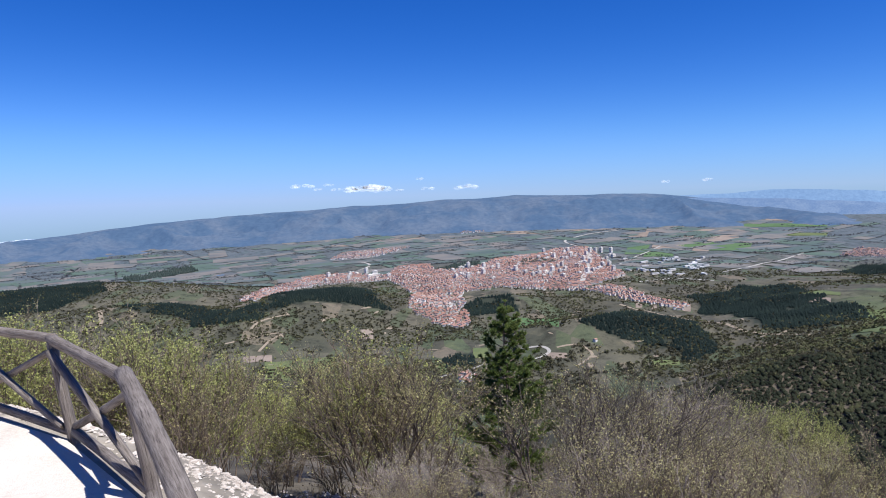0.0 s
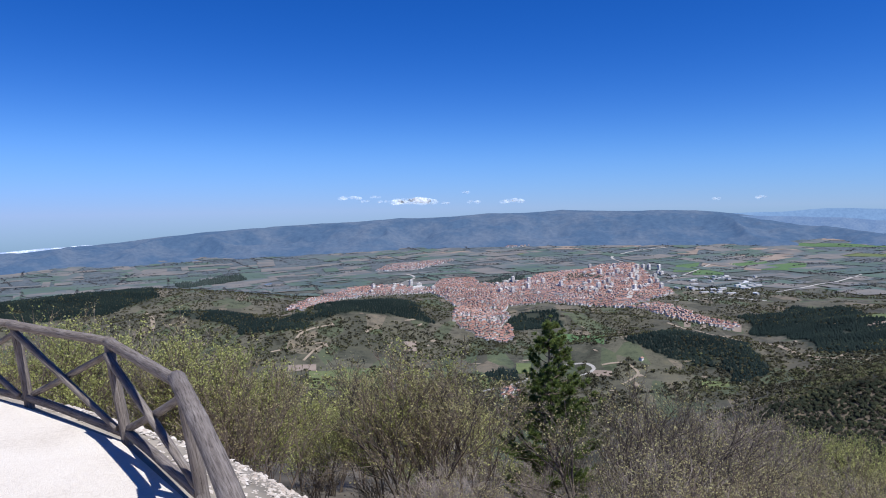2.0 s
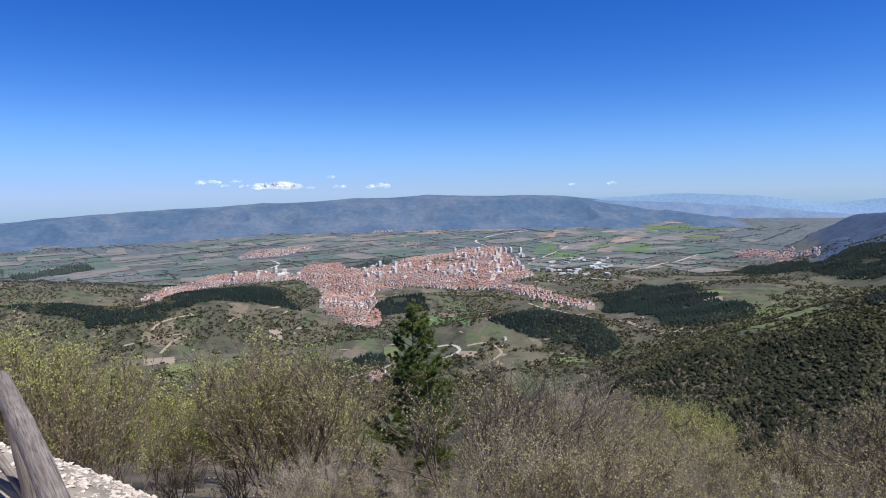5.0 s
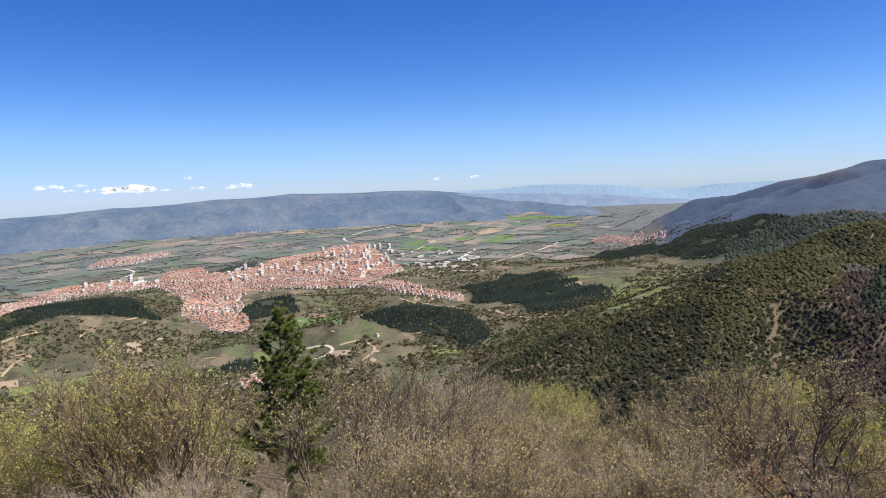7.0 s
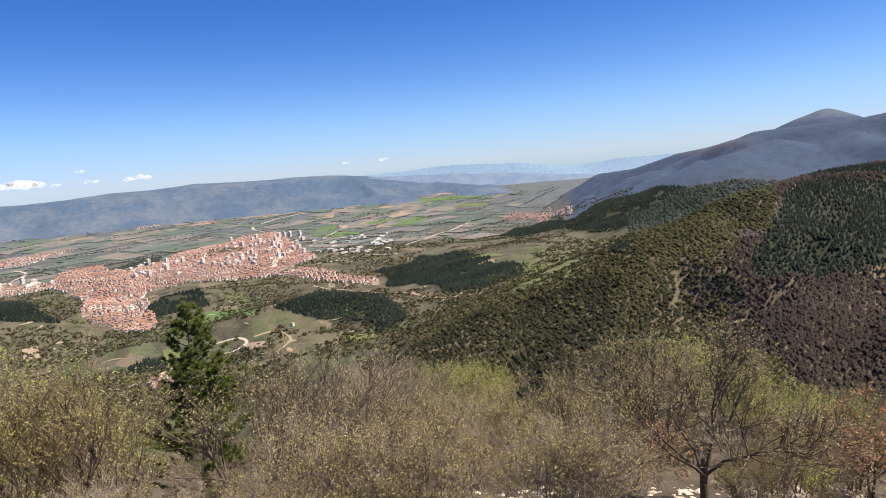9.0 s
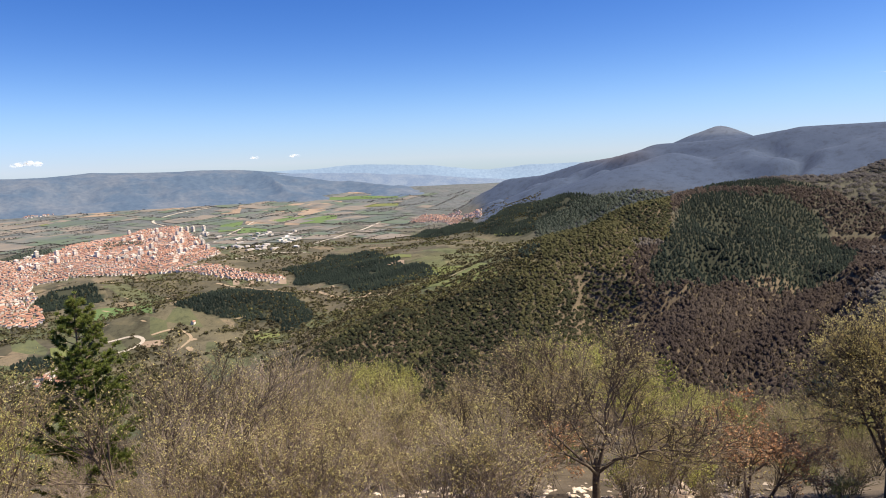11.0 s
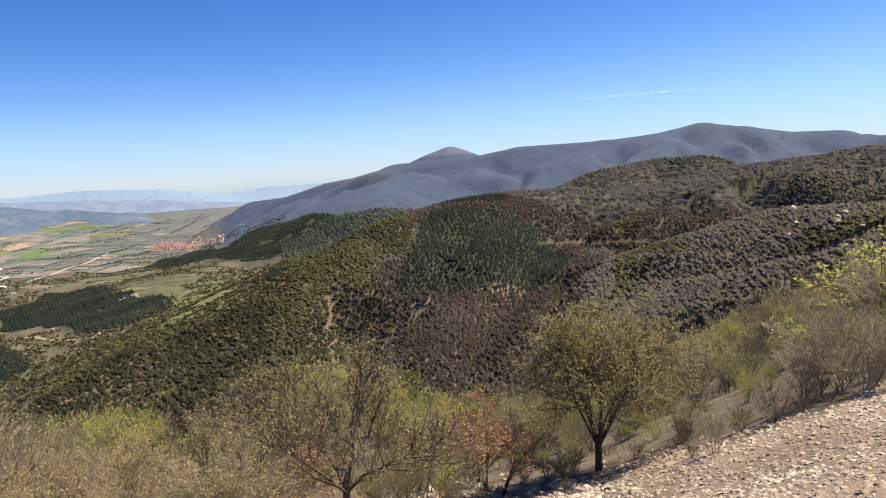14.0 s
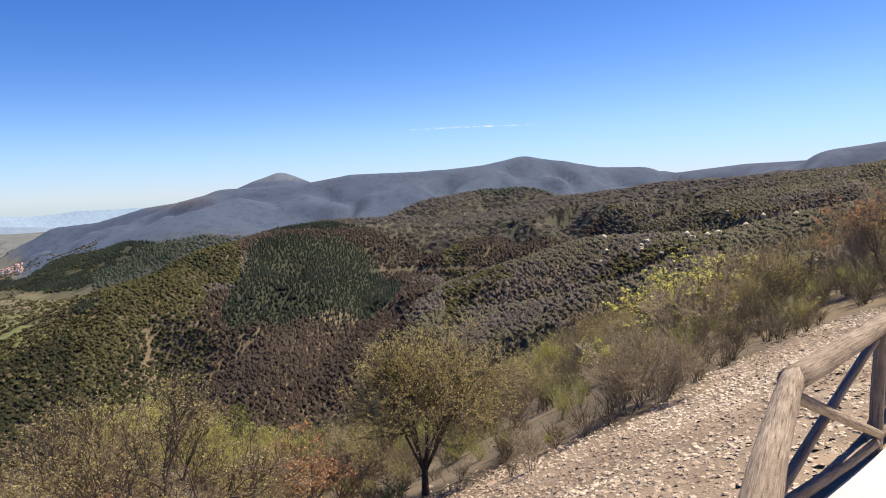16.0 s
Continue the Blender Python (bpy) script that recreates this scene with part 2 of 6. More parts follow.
# plot colours pulled towards blue-grey, the plain's haze put into them
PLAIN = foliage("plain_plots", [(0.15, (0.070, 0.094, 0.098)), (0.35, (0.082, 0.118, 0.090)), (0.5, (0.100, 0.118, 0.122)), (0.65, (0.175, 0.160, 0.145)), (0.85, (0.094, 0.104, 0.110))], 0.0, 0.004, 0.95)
# bluer copy of the bare wood: distance haze is part of its colour
BARE_HAZED = foliage("hazed_bare_wood", [(0.25, (0.090, 0.090, 0.104)), (0.5, (0.112, 0.112, 0.122)), (0.75, (0.135, 0.132, 0.134))], 0.5, 0.012, gaps=0.49, grain=1.2, upright=0.4, spread=0.2)
THICKET = foliage("valley_thicket", [(0.25, (0.060, 0.058, 0.038)), (0.5, (0.089, 0.083, 0.051)), (0.75, (0.111, 0.119, 0.055))], 0.25, 0.012)
SHRUB = foliage("hillside_scrub", [(0.25, (0.141, 0.111, 0.086)), (0.5, (0.194, 0.163, 0.111)), (0.75, (0.243, 0.218, 0.128))], 0.4, 0.06)
BRUSH = foliage("dry_brush", [(0.25, (0.084, 0.069, 0.058)), (0.5, (0.117, 0.098, 0.078)), (0.75, (0.140, 0.125, 0.086))], 0.4, 0.06)
BLOSSOM = foliage("white_blossom", [(0.3, (0.35, 0.33, 0.28)), (0.7, (0.65, 0.62, 0.55))], 0.3, 0.05)
PLASTER = foliage("house_plaster", [(0.25, (0.460, 0.414, 0.368)), (0.5, (0.644, 0.609, 0.564)), (0.75, (0.851, 0.828, 0.782))], 0.0, 0.01, 0.9)
# clay tile for far houses, less saturated: haze put into the colour
HAZED_TILE = foliage("hazed_village_roof", [(0.2, (0.22, 0.15, 0.125)), (0.5, (0.29, 0.175, 0.14)), (0.8, (0.34, 0.22, 0.18))], 0.0, 0.01, 0.9)
TILE = foliage("clay_roof", [(0.2, (0.228, 0.131, 0.104)), (0.45, (0.294, 0.162, 0.122)), (0.65, (0.342, 0.211, 0.167)), (0.8, (0.380, 0.297, 0.261))], 0.0, 0.01, 0.9)
PANEL = foliage("block_concrete", [(0.25, (0.50, 0.47, 0.43)), (0.5, (0.66, 0.62, 0.57)), (0.75, (0.80, 0.77, 0.72))], 0.0, 0.01, 0.9)
SHED = foliage("factory_sheet", [(0.25, (0.14, 0.17, 0.22)), (0.5, (0.32, 0.32, 0.33)), (0.75, (0.60, 0.60, 0.60))], 0.0, 0.01, 0.6)
ROAD = mottled("pale_road", [(0.25, (0.270, 0.251, 0.226)), (0.5, (0.360, 0.342, 0.312)), (0.8, (0.435, 0.418, 0.390))], 0.02, 0.3, 0.95)
TRACK = mottled("earth_track", [(0.25, (0.195, 0.156, 0.113)), (0.5, (0.257, 0.211, 0.156)), (0.8, (0.320, 0.269, 0.207))], 0.02, 0.3, 0.95)
SOIL = mottled("ploughed_soil", [(0.25, (0.175, 0.140, 0.112)), (0.5, (0.225, 0.18, 0.145)), (0.8, (0.28, 0.23, 0.185))], 0.006, 0.05, 0.95)
CROP = mottled("young_crop", [(0.25, (0.065, 0.11, 0.045)), (0.5, (0.08, 0.135, 0.055)), (0.8, (0.105, 0.155, 0.065))], 0.006, 0.05, 0.95)
MEADOW = mottled("spring_meadow", [(0.25, (0.075, 0.095, 0.038)), (0.5, (0.105, 0.13, 0.05)), (0.8, (0.14, 0.155, 0.065))], 0.02, 0.12, 0.95)
WATER = mottled("reservoir_water", [(0.3, (0.06, 0.13, 0.22)), (0.7, (0.08, 0.16, 0.26))], 0.01, 0.1, 0.3)


# ---- small mesh tools ----
def mesh_of(name, verts, faces, mats, index=None, smooth=False):
    me = bpy.data.meshes.new(name)
    me.from_pydata([tuple(v) for v in verts], [], [tuple(f) for f in faces])
    for m in mats:
        me.materials.append(m)
    if index is not None:
        me.polygons.foreach_set("material_index", np.asarray(index, dtype=np.int32))
    if smooth:
        me.polygons.foreach_set("use_smooth", np.ones(len(me.polygons), dtype=bool))
    me.update()
    return me


def quad_soup(name, verts, mats, corners=4):
    """A mesh of loose polygons with the same number of corners; verts: (n * corners, 3)."""
    verts = np.asarray(verts, dtype=np.float32).reshape(-1, 3)
    count = len(verts) // corners
    me = bpy.data.meshes.new(name)
    me.vertices.add(len(verts))
    me.vertices.foreach_set("co", verts.ravel())
    me.loops.add(len(verts))
    me.loops.foreach_set("vertex_index", np.arange(len(verts), dtype=np.int32))
    me.polygons.add(count)
    me.polygons.foreach_set("loop_start", np.arange(0, len(verts), corners, dtype=np.int32))
    for m in mats:
        me.materials.append(m)
    me.update(calc_edges=True)
    me.validate()
    return me


def part(name, me, parent, label=""):
    ob = new(name, me)
    ob.parent = parent
    return tagged(ob, label)


def thing(name, label, category, group="", kind="", at=(0, 0, 0)):
    ob = new(name)
    ob.empty_display_size = 0.2
    ob.location = at
    return tagged(ob, label, category, group, kind)


# ---- the lie of the land ----
def lattice(ix, iy, seed):
    h = (ix * 374761393 + iy * 668265263 + seed * 144269) & 0xFFFFFFFF
    h = ((h ^ (h >> 13)) * 1274126177) & 0xFFFFFFFF
    return ((h ^ (h >> 16)) & 0xFFFF) / 65535.0


def wave(x, y, size, seed=0, octaves=4):
    """Value noise, about -1 to 1, with its largest swells of the given size in metres."""
    out, amp, total = 0.0, 1.0, 0.0
    for k in range(octaves):
        u, v = x / size * 2**k, y / size * 2**k
        iu, iv = np.floor(u).astype(np.int64), np.floor(v).astype(np.int64)
        fu, fv = u - iu, v - iv
        fu, fv = fu * fu * (3 - 2 * fu), fv * fv * (3 - 2 * fv)
        a, b = lattice(iu, iv, seed + k), lattice(iu + 1, iv, seed + k)
        c, d = lattice(iu, iv + 1, seed + k), lattice(iu + 1, iv + 1, seed + k)
        out = out + amp * ((a + (b - a) * fu) * (1 - fv) + (c + (d - c) * fu) * fv)
        total += amp
        amp *= 0.5
    return 2 * out / total - 1


def smooth(a, b, v):
    t = np.clip((v - a) / (b - a), 0, 1)
    return t * t * (3 - 2 * t)


def smax(a, b, k):
    h = np.clip(0.5 + 0.5 * (a - b) / k, 0, 1)
    return b + (a - b) * h + k * h * (1 - h)


def polar(az, el, r):
    """A point by bearing and angle of sight from the lookout, and its distance."""
    a = radians(az)
    return (r * math.sin(a), r * math.cos(a), EYE + r * math.tan(radians(el)))


def ridge(crest, slope, rounding=30.0):
    return [polar(*p) for p in crest], slope, rounding


RIDGES = {
    "low spur": ridge([(17.5, -16.8, 700), (19.6, -15.8, 740), (23.6, -13.9, 780), (26, -12.9, 800), (28.5, -12.1, 815), (31, -12.3, 820), (33.7, -12.0, 825), (36.5, -11.2, 830), (38.6, -10.4, 840)], 0.42, 25),
    "spur": ridge([(38.6, -10.4, 840), (40.6, -8.6, 870), (43.1, -6.9, 905), (45.6, -5.4, 950), (48.7, -3.9, 1010), (51.5, -3.4, 1060), (53.7, -2.7, 1150), (57.2, -2.3, 1250), (64, -2.3, 1350)], 0.40, 30),
    "gully rib": ridge([(56, -5.5, 1020), (53.5, -10.5, 820), (50.5, -15.0, 660)], 0.55, 15),
    "gully rib two": ridge([(63, -7, 1050), (60.5, -11, 820), (58, -14.5, 680)], 0.55, 15),
    "opposite slope": ridge([(64.8, -11.2, 940), (68.8, -8.6, 900), (73.5, -6.0, 850), (77.4, -4.9, 800), (79.5, -4.3, 770), (82, -4.3, 750), (88.5, -4.0, 700), (95, -2.5, 650), (106, 1, 600)], 0.35, 40),
    "wooded knoll": ridge([(61, -3.2, 1450), (63.5, -1.9, 1520), (66, -0.9, 1580), (69.2, -0.4, 1650), (72.4, -0.3, 1650), (75.5, -1.4, 1700)], 0.36, 50),
    "plateau": ridge([(74.5, -1.7, 1450), (77, -1.0, 1450), (80.3, -0.7, 1450), (84.5, -0.2, 1400), (88.5, -0.1, 1350), (92.2, 0.2, 1300), (96, 0.4, 1250), (108, 2, 1200)], 0.22, 60),
    "mountain cape": ridge([(35.2, -4.2, 3350), (36.6, -2.7, 3300), (37.6, -1.9, 3250), (40.2, -1.7, 3150), (43.5, -0.8, 3000), (46.5, -0.4, 2800)], 0.58, 25),
    "mountain": ridge([(46.5, -0.4, 2800), (49.3, 0.4, 2650), (55, 0.6, 2550), (59, 1.2, 2550), (65.6, 1.3, 2550)], 0.36, 40),
    "mountain right": ridge([(65.6, 1.3, 2550), (69.5, 1.6, 2600), (72.7, 2.2, 2700), (75.3, 1.75, 2700), (78.6, 1.1, 2800), (81.6, 1.0, 2800), (84.3, 0.45, 2800), (89.2, 0.9, 2800), (93.7, 1.0, 2700), (95.4, 1.7, 2600), (98, 2.0, 2600), (112, 3.5, 2500)], 0.33, 40),
    "foothill": ridge([(44, -2.6, 2250), (47.5, -1.1, 2300), (50, -0.3, 2400)], 0.34, 40),
    "cone": ridge([(50.5, 0.4, 3300), (52.2, 1.15, 3300), (53.4, 1.55, 3300), (54.4, 1.1, 3300), (55.6, 0.5, 3300)], 0.45, 30),
    "grove hill": ridge([(-18, -8.9, 1500), (-16.9, -8.5, 1530), (-12, -7.4, 1650), (-8.5, -7.3, 1700), (-5, -8.6, 1640)], 0.24, 50),
    "grove hill west": ridge([(-25, -7.5, 1750), (-22.5, -7.6, 1720), (-19, -8.3, 1620)], 0.22, 40),
    "park hill": ridge([(1.6, -8.6, 1700), (3, -8.3, 1740), (5.4, -8.2, 1740)], 0.32, 25),
    "scarp": ridge([(7, -8.4, 1780), (11, -8.5, 1760), (14, -8.9, 1740), (18.5, -9.3, 1700), (22, -8.2, 1800), (26, -7.6, 1900)], 0.34, 25),
    "near grove": ridge([(10.5, -10.2, 1330), (14.6, -9.7, 1400), (18, -10.3, 1350), (21, -11.9, 1250)], 0.30, 30),
    "west wood": ridge([(-38, -6.2, 2100), (-31, -5.8, 2200), (-26, -5.7, 2300)], 0.15, 60),
}
# how fast the home slope falls away, bearing by bearing
FALL_AZ = np.array([-180, -110, -60, -35, -8, 20, 45, 60, 66, 72, 80, 88, 98, 110, 130, 180])
FALL = np.array([-0.25, -0.12, 0.10, 0.26, 0.353, 0.38, 0.37, 0.345, 0.315, 0.262, 0.188, 0.130, 0.058, -0.02, -0.12, -0.25])
PLAIN_R = np.array([0, 900, 1400, 1900, 2500, 3100, 3700, 4300, 4900])
PLAIN_Z = np.array([-262, -270, -272, -276, -274, -264, -234, -186, -150])


def crest_and_drop(x, y, points, slope, rounding):
    """Height of a ridge's flank, and how far that lies below the crest beside it."""
    best, fall = np.full(x.shape, -1e9), np.zeros(x.shape)
    for (ax, ay, az_), (bx, by, bz) in zip(points, points[1:]):
        dx, dy = bx - ax, by - ay
        t = np.clip(((x - ax) * dx + (y - ay) * dy) / (dx * dx + dy * dy), 0, 1)
        d = np.hypot(x - ax - t * dx, y - ay - t * dy)
        drop = slope * (np.sqrt(d * d + rounding * rounding) - rounding)
        h = az_ + t * (bz - az_) - drop
        up = h > best
        best, fall = np.where(up, h, best), np.where(up, drop, fall)
    return best, fall


def crest_height(x, y, points, slope, rounding):
    return crest_and_drop(x, y, points, slope, rounding)[0]


# the railing's line, corner by corner, and the terrace behind it
RAIL_LINE = [(-9.9, 10.1), (-6.9, 8.35), (-5.06, 7.33), (-3.35, 6.18), (-2.05, 4.76), (-0.92, 2.50), (0.42, -0.06), (2.55, -0.28), (4.81, -0.36), (6.46, -1.11), (8.5, -1.85), (11.5, -3.0)]


def beyond_rail(x, y):
    """Distance outside the railing's line; negative on the terrace."""
    best, side = np.full(x.shape, 1e9), np.zeros(x.shape)
    for (ax, ay), (bx, by) in zip(RAIL_LINE, RAIL_LINE[1:]):
        dx, dy = bx - ax, by - ay
        t = np.clip(((x - ax) * dx + (y - ay) * dy) / (dx * dx + dy * dy), 0, 1)
        d = np.hypot(x - ax - t * dx, y - ay - t * dy)
        s = (x - ax) * dy - (y - ay) * dx
        near = d < best
        best, side = np.where(near, d, best), np.where(near, -np.sign(s), side)
    return best * side


def height(x, y):
    x, y = np.asarray(x, dtype=float), np.asarray(y, dtype=float)
    r, az = np.hypot(x, y) + 1e-6, np.degrees(np.arctan2(x, y))
    g = np.interp(az, FALL_AZ, FALL)
    home = -g * np.maximum(r - 1.5, 0)
    home = np.where(home > 0, 60 * np.tanh(home / 60), home) + wave(x, y, 30, 3) * np.clip(r / 60 - 0.15, 0, 2.5) * 1.5
    home += wave(x, y, 4.0, 5, 3) * 0.16 * smooth(3, 9, r)
    plain = np.interp(r, PLAIN_R, PLAIN_Z)
    plain = plain - np.clip(-az, 0, 45) * 0.0005 * r * smooth(900, 2500, r) + 62 * smooth(17, 34, az) * smooth(700, 1200, r) * (1 - smooth(1500, 2800, r))
    plain = plain + wave(x, y, 420, 11) * 15 * (1 - smooth(2600, 3600, r)) + wave(x, y, 130, 12, 4) * 8 * (1 - smooth(1800, 2800, r))
    z = smax(home, plain, 30)
    rough = wave(x, y, 260, 21, 5)
    gully = 1 - np.minimum(1, 2.4 * np.abs(wave(x, y, 210, 25, 3)))
    for name, (points, slope, rounding) in RIDGES.items():
        h, drop = crest_and_drop(x, y, points, slope, rounding)
        wooded = name in ("low spur", "spur", "opposite slope", "wooded knoll", "plateau")
        h = h + rough * (20 if "mountain" in name or name == "foothill" else 7) * np.clip(drop / 80, 0.06, 1) - (3 if wooded else 0)
        if wooded or "mountain" in name:
            h = h - gully * {"low spur": 18, "mountain cape": 10}.get(name, 66 if wooded else 48) * smooth(4, 60, drop) * np.where(name == "spur", smooth(40, 47, az), 1.0)
        z = np.where(h > z - 60, smax(h, z, 10), z)
    out = beyond_rail(x, y)
    # made ground: level inside the railing, a short bank of tipped stone below it
    bank = np.where(out < 0.25, 0.0, -0.30 * (out - 0.25))
    k = smooth(0.2, 4.0, out)
    near = bank * (1 - k) + z * k
    return np.where(r < 40, np.where(out < 0.25, np.where(r < 14, 0.0, z * smooth(14, 30, r)), near), z)


def ground_at(x, y):
    return float(height(np.array([x]), np.array([y]))[0])


def plan(az, r):
    a = radians(az)
    return r * math.sin(a), r * math.cos(a)


REACH = np.geomspace(70, 4800, 900)


def survey(az, dip):
    """Plan position of the ground that is sighted on a bearing under a given angle."""
    a = radians(az)
    z = height(REACH * math.sin(a), REACH * math.cos(a))
    seen = np.degrees(np.arctan2(z - EYE, REACH))
    k = int(np.argmax(seen >= dip)) if (seen >= dip).any() else int(np.argmax(seen))
    return REACH[k] * math.sin(a), REACH[k] * math.cos(a)


def inside(poly, x, y):
    ok = np.zeros(x.shape, dtype=bool)
    for (ax, ay), (bx, by) in zip(poly, poly[1:] + poly[:1]):
        cross = ((ay > y) != (by > y)) & (x < (bx - ax) * (y - ay) / ((by - ay) + 1e-12) + ax)
        ok ^= cross
    return ok


def outline(*sights):
    return [survey(a, d) for a, d in sights]


WOODS = {
    "grove": outline((-18.5, -9.2), (-16.9, -8.5), (-14, -7.75), (-12, -7.3), (-8.5, -7.2), (-5.5, -8.4), (-4.3, -9.2), (-8, -8.5), (-12, -8.2), (-15.6, -9.2)),
    "grove west": outline((-25, -7.6), (-22.5, -7.5), (-19, -8.2), (-15.8, -9.2), (-19.4, -9.5), (-21, -8.6)),
    "park": outline((1.4, -9.0), (3, -8.3), (5.4, -8.2), (6.2, -9.4), (1.5, -10.0)),
    "near grove": outline((10.6, -10.4), (13, -9.9), (14.6, -9.6), (18, -10.1), (21.4, -11.5), (20.4, -13.3), (17.5, -12.4), (13, -11.3)),
    "plateau wood": outline((22.7, -7.4), (26, -7.4), (28.5, -8.0), (31.3, -9.6), (28, -10.4), (24.5, -10.7), (22, -9.6)),
    "scarp wood": outline((19.3, -8.3), (22.4, -7.9), (22.4, -9.6), (20.2, -9.8)),
    "town park": outline((-0.6, -5.9), (2.9, -5.5), (3.2, -5.7), (0.4, -6.3)),
    "town trees": outline((6.2, -5.45), (9.0, -5.5), (9.2, -5.8), (6.4, -5.9)),
    "west wood": outline((-38, -6.3), (-31, -5.7), (-26, -5.5), (-25.6, -6.3), (-29, -7.2), (-38, -7.8)),
    "far west wood": outline((-24.5, -5.3), (-19.5, -4.9), (-19.2, -5.3), (-24, -5.7)),
    "piedmont": outline((29.2, -6.3), (31.5, -5.75), (35.6, -5.35), (36.6, -4.5), (40, -3.7), (44, -3.5), (47, -3.7), (43.5, -5.4), (38.5, -6.6), (35, -6.4)),
    "hedge wood": outline((37.4, -8.0), (39.2, -7.5), (39.3, -8.3), (37.8, -8.7)),
    "valley pines": outline((-0.5, -13.2), (2.2, -12.7), (2.4, -13.6), (0.2, -14.0)),
}
PINES = outline((49.5, -6.9), (50.5, -4.4), (53.5, -3.2), (57.2, -3.2), (60.5, -5.2), (62.7, -7.7), (61.9, -9.2), (57, -9.6), (53.5, -10.4), (48.9, -11.2), (48.2, -9.2))


def cover(x, y, z):
    """Land cover: colour of the soil and low growth, and how much it is cut up into plots."""
    r, az = np.hypot(x, y), np.degrees(np.arctan2(x, y))
    n = len(x)
    rgb = np.empty((n, 3))
    mix = wave(x, y, 600, 31, 4)[:, None]
    rgb[:] = np.array([0.074, 0.074, 0.050]) + mix * np.array([0.026, 0.012, 0.012])
    plots = 0.9 * np.ones(n)
    # beyond 1900 m soil and plots fade to blue-grey, haze put into the colour
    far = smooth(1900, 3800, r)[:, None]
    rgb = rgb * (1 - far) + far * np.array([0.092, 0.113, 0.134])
    scrub = smooth(0.0, 0.5, wave(x, y, 160, 33, 4)) * (1 - smooth(2300, 3000, r))
    rgb = rgb * (1 - 0.55 * scrub[:, None]) + 0.55 * scrub[:, None] * np.array([0.076, 0.066, 0.052])
    # the home slope: dry grass and earth, bare stone by the terrace
    home = 1 - smooth(380, 620, r)
    soil = np.array([0.112, 0.094, 0.072]) + wave(x, y, 9, 35, 4)[:, None] * np.array([0.04, 0.034, 0.024])
    rgb = rgb * (1 - home[:, None]) + soil * home[:, None]
    stony = (1 - smooth(11, 20, r)) * smooth(-0.35, 0.1, wave(x, y, 3.0, 37, 3) + 0.3)
    rgb = rgb * (1 - stony[:, None]) + stony[:, None] * np.where((az < 4)[:, None], np.array([0.40, 0.345, 0.285]), np.where((r < np.interp(az, [60, 82, 84, 86, 88, 96, 112], [12, 11.2, 12.0, 13.2, 14.4, 18, 21]))[:, None], np.array([0.19, 0.155, 0.132]), np.array([0.105, 0.087, 0.070])))
    # hedged meadows on the shelf behind the low spur
    lush = smooth(27, 31, az) * (1 - smooth(40, 43, az)) * smooth(830, 900, r) * (1 - smooth(1450, 1750, r)) * (0.75 + 0.5 * wave(x, y, 90, 39, 3))
    lush = np.clip(lush, 0, 1)[:, None]
    rgb = rgb * (1 - lush) + lush * np.array([0.082, 0.100, 0.046])
    plots = plots * (1 - 0.7 * lush[:, 0])
    # woods: leaf litter; beyond 1700 m tinted blue, haze put into the colour
    wood = smooth(33.5, 36, az) * smooth(1700, 2300, r) * (z > -215) + smooth(37.5, 42, az) * smooth(450, 600, r) + smooth(19, 22, az) * smooth(500, 640, r) * (1 - smooth(830, 900, r)) * (1 - smooth(37, 40, az))
    wood = np.clip(wood, 0, 1) * (1 - smooth(3400, 3600, r))
    litter = np.array([0.12, 0.10, 0.075]) + mix * 0.02
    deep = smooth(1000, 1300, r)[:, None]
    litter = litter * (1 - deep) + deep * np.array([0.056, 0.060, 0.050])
    litter_haze = smooth(1700, 2200, r)[:, None]
    litter = litter * (1 - litter_haze) + litter_haze * np.array([0.039, 0.064, 0.118])
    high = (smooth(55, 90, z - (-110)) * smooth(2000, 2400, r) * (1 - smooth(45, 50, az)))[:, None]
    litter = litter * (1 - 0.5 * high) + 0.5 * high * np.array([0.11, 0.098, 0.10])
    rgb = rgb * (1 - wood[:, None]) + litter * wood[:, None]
    plots = plots * (1 - home) * (1 - wood) * (1 - 0.75 * smooth(1900, 3300, r))
    for poly in list(WOODS.values()) + [PINES]:
        k = inside(poly, x, y)
        rgb[k], plots[k] = (0.030, 0.036, 0.026), 0
    # haze put into the colour: the far cone's top is tinted pale blue
    cone_tint = smooth(45, 60, z) * (r > 3150) * (az > 50.5) * (az < 55.5)
    rgb = rgb * (1 - 0.5 * cone_tint[:, None]) + 0.5 * cone_tint[:, None] * np.array([0.11, 0.14, 0.19])
    return np.concatenate([rgb, plots[:, None]], axis=1).astype(np.float32)


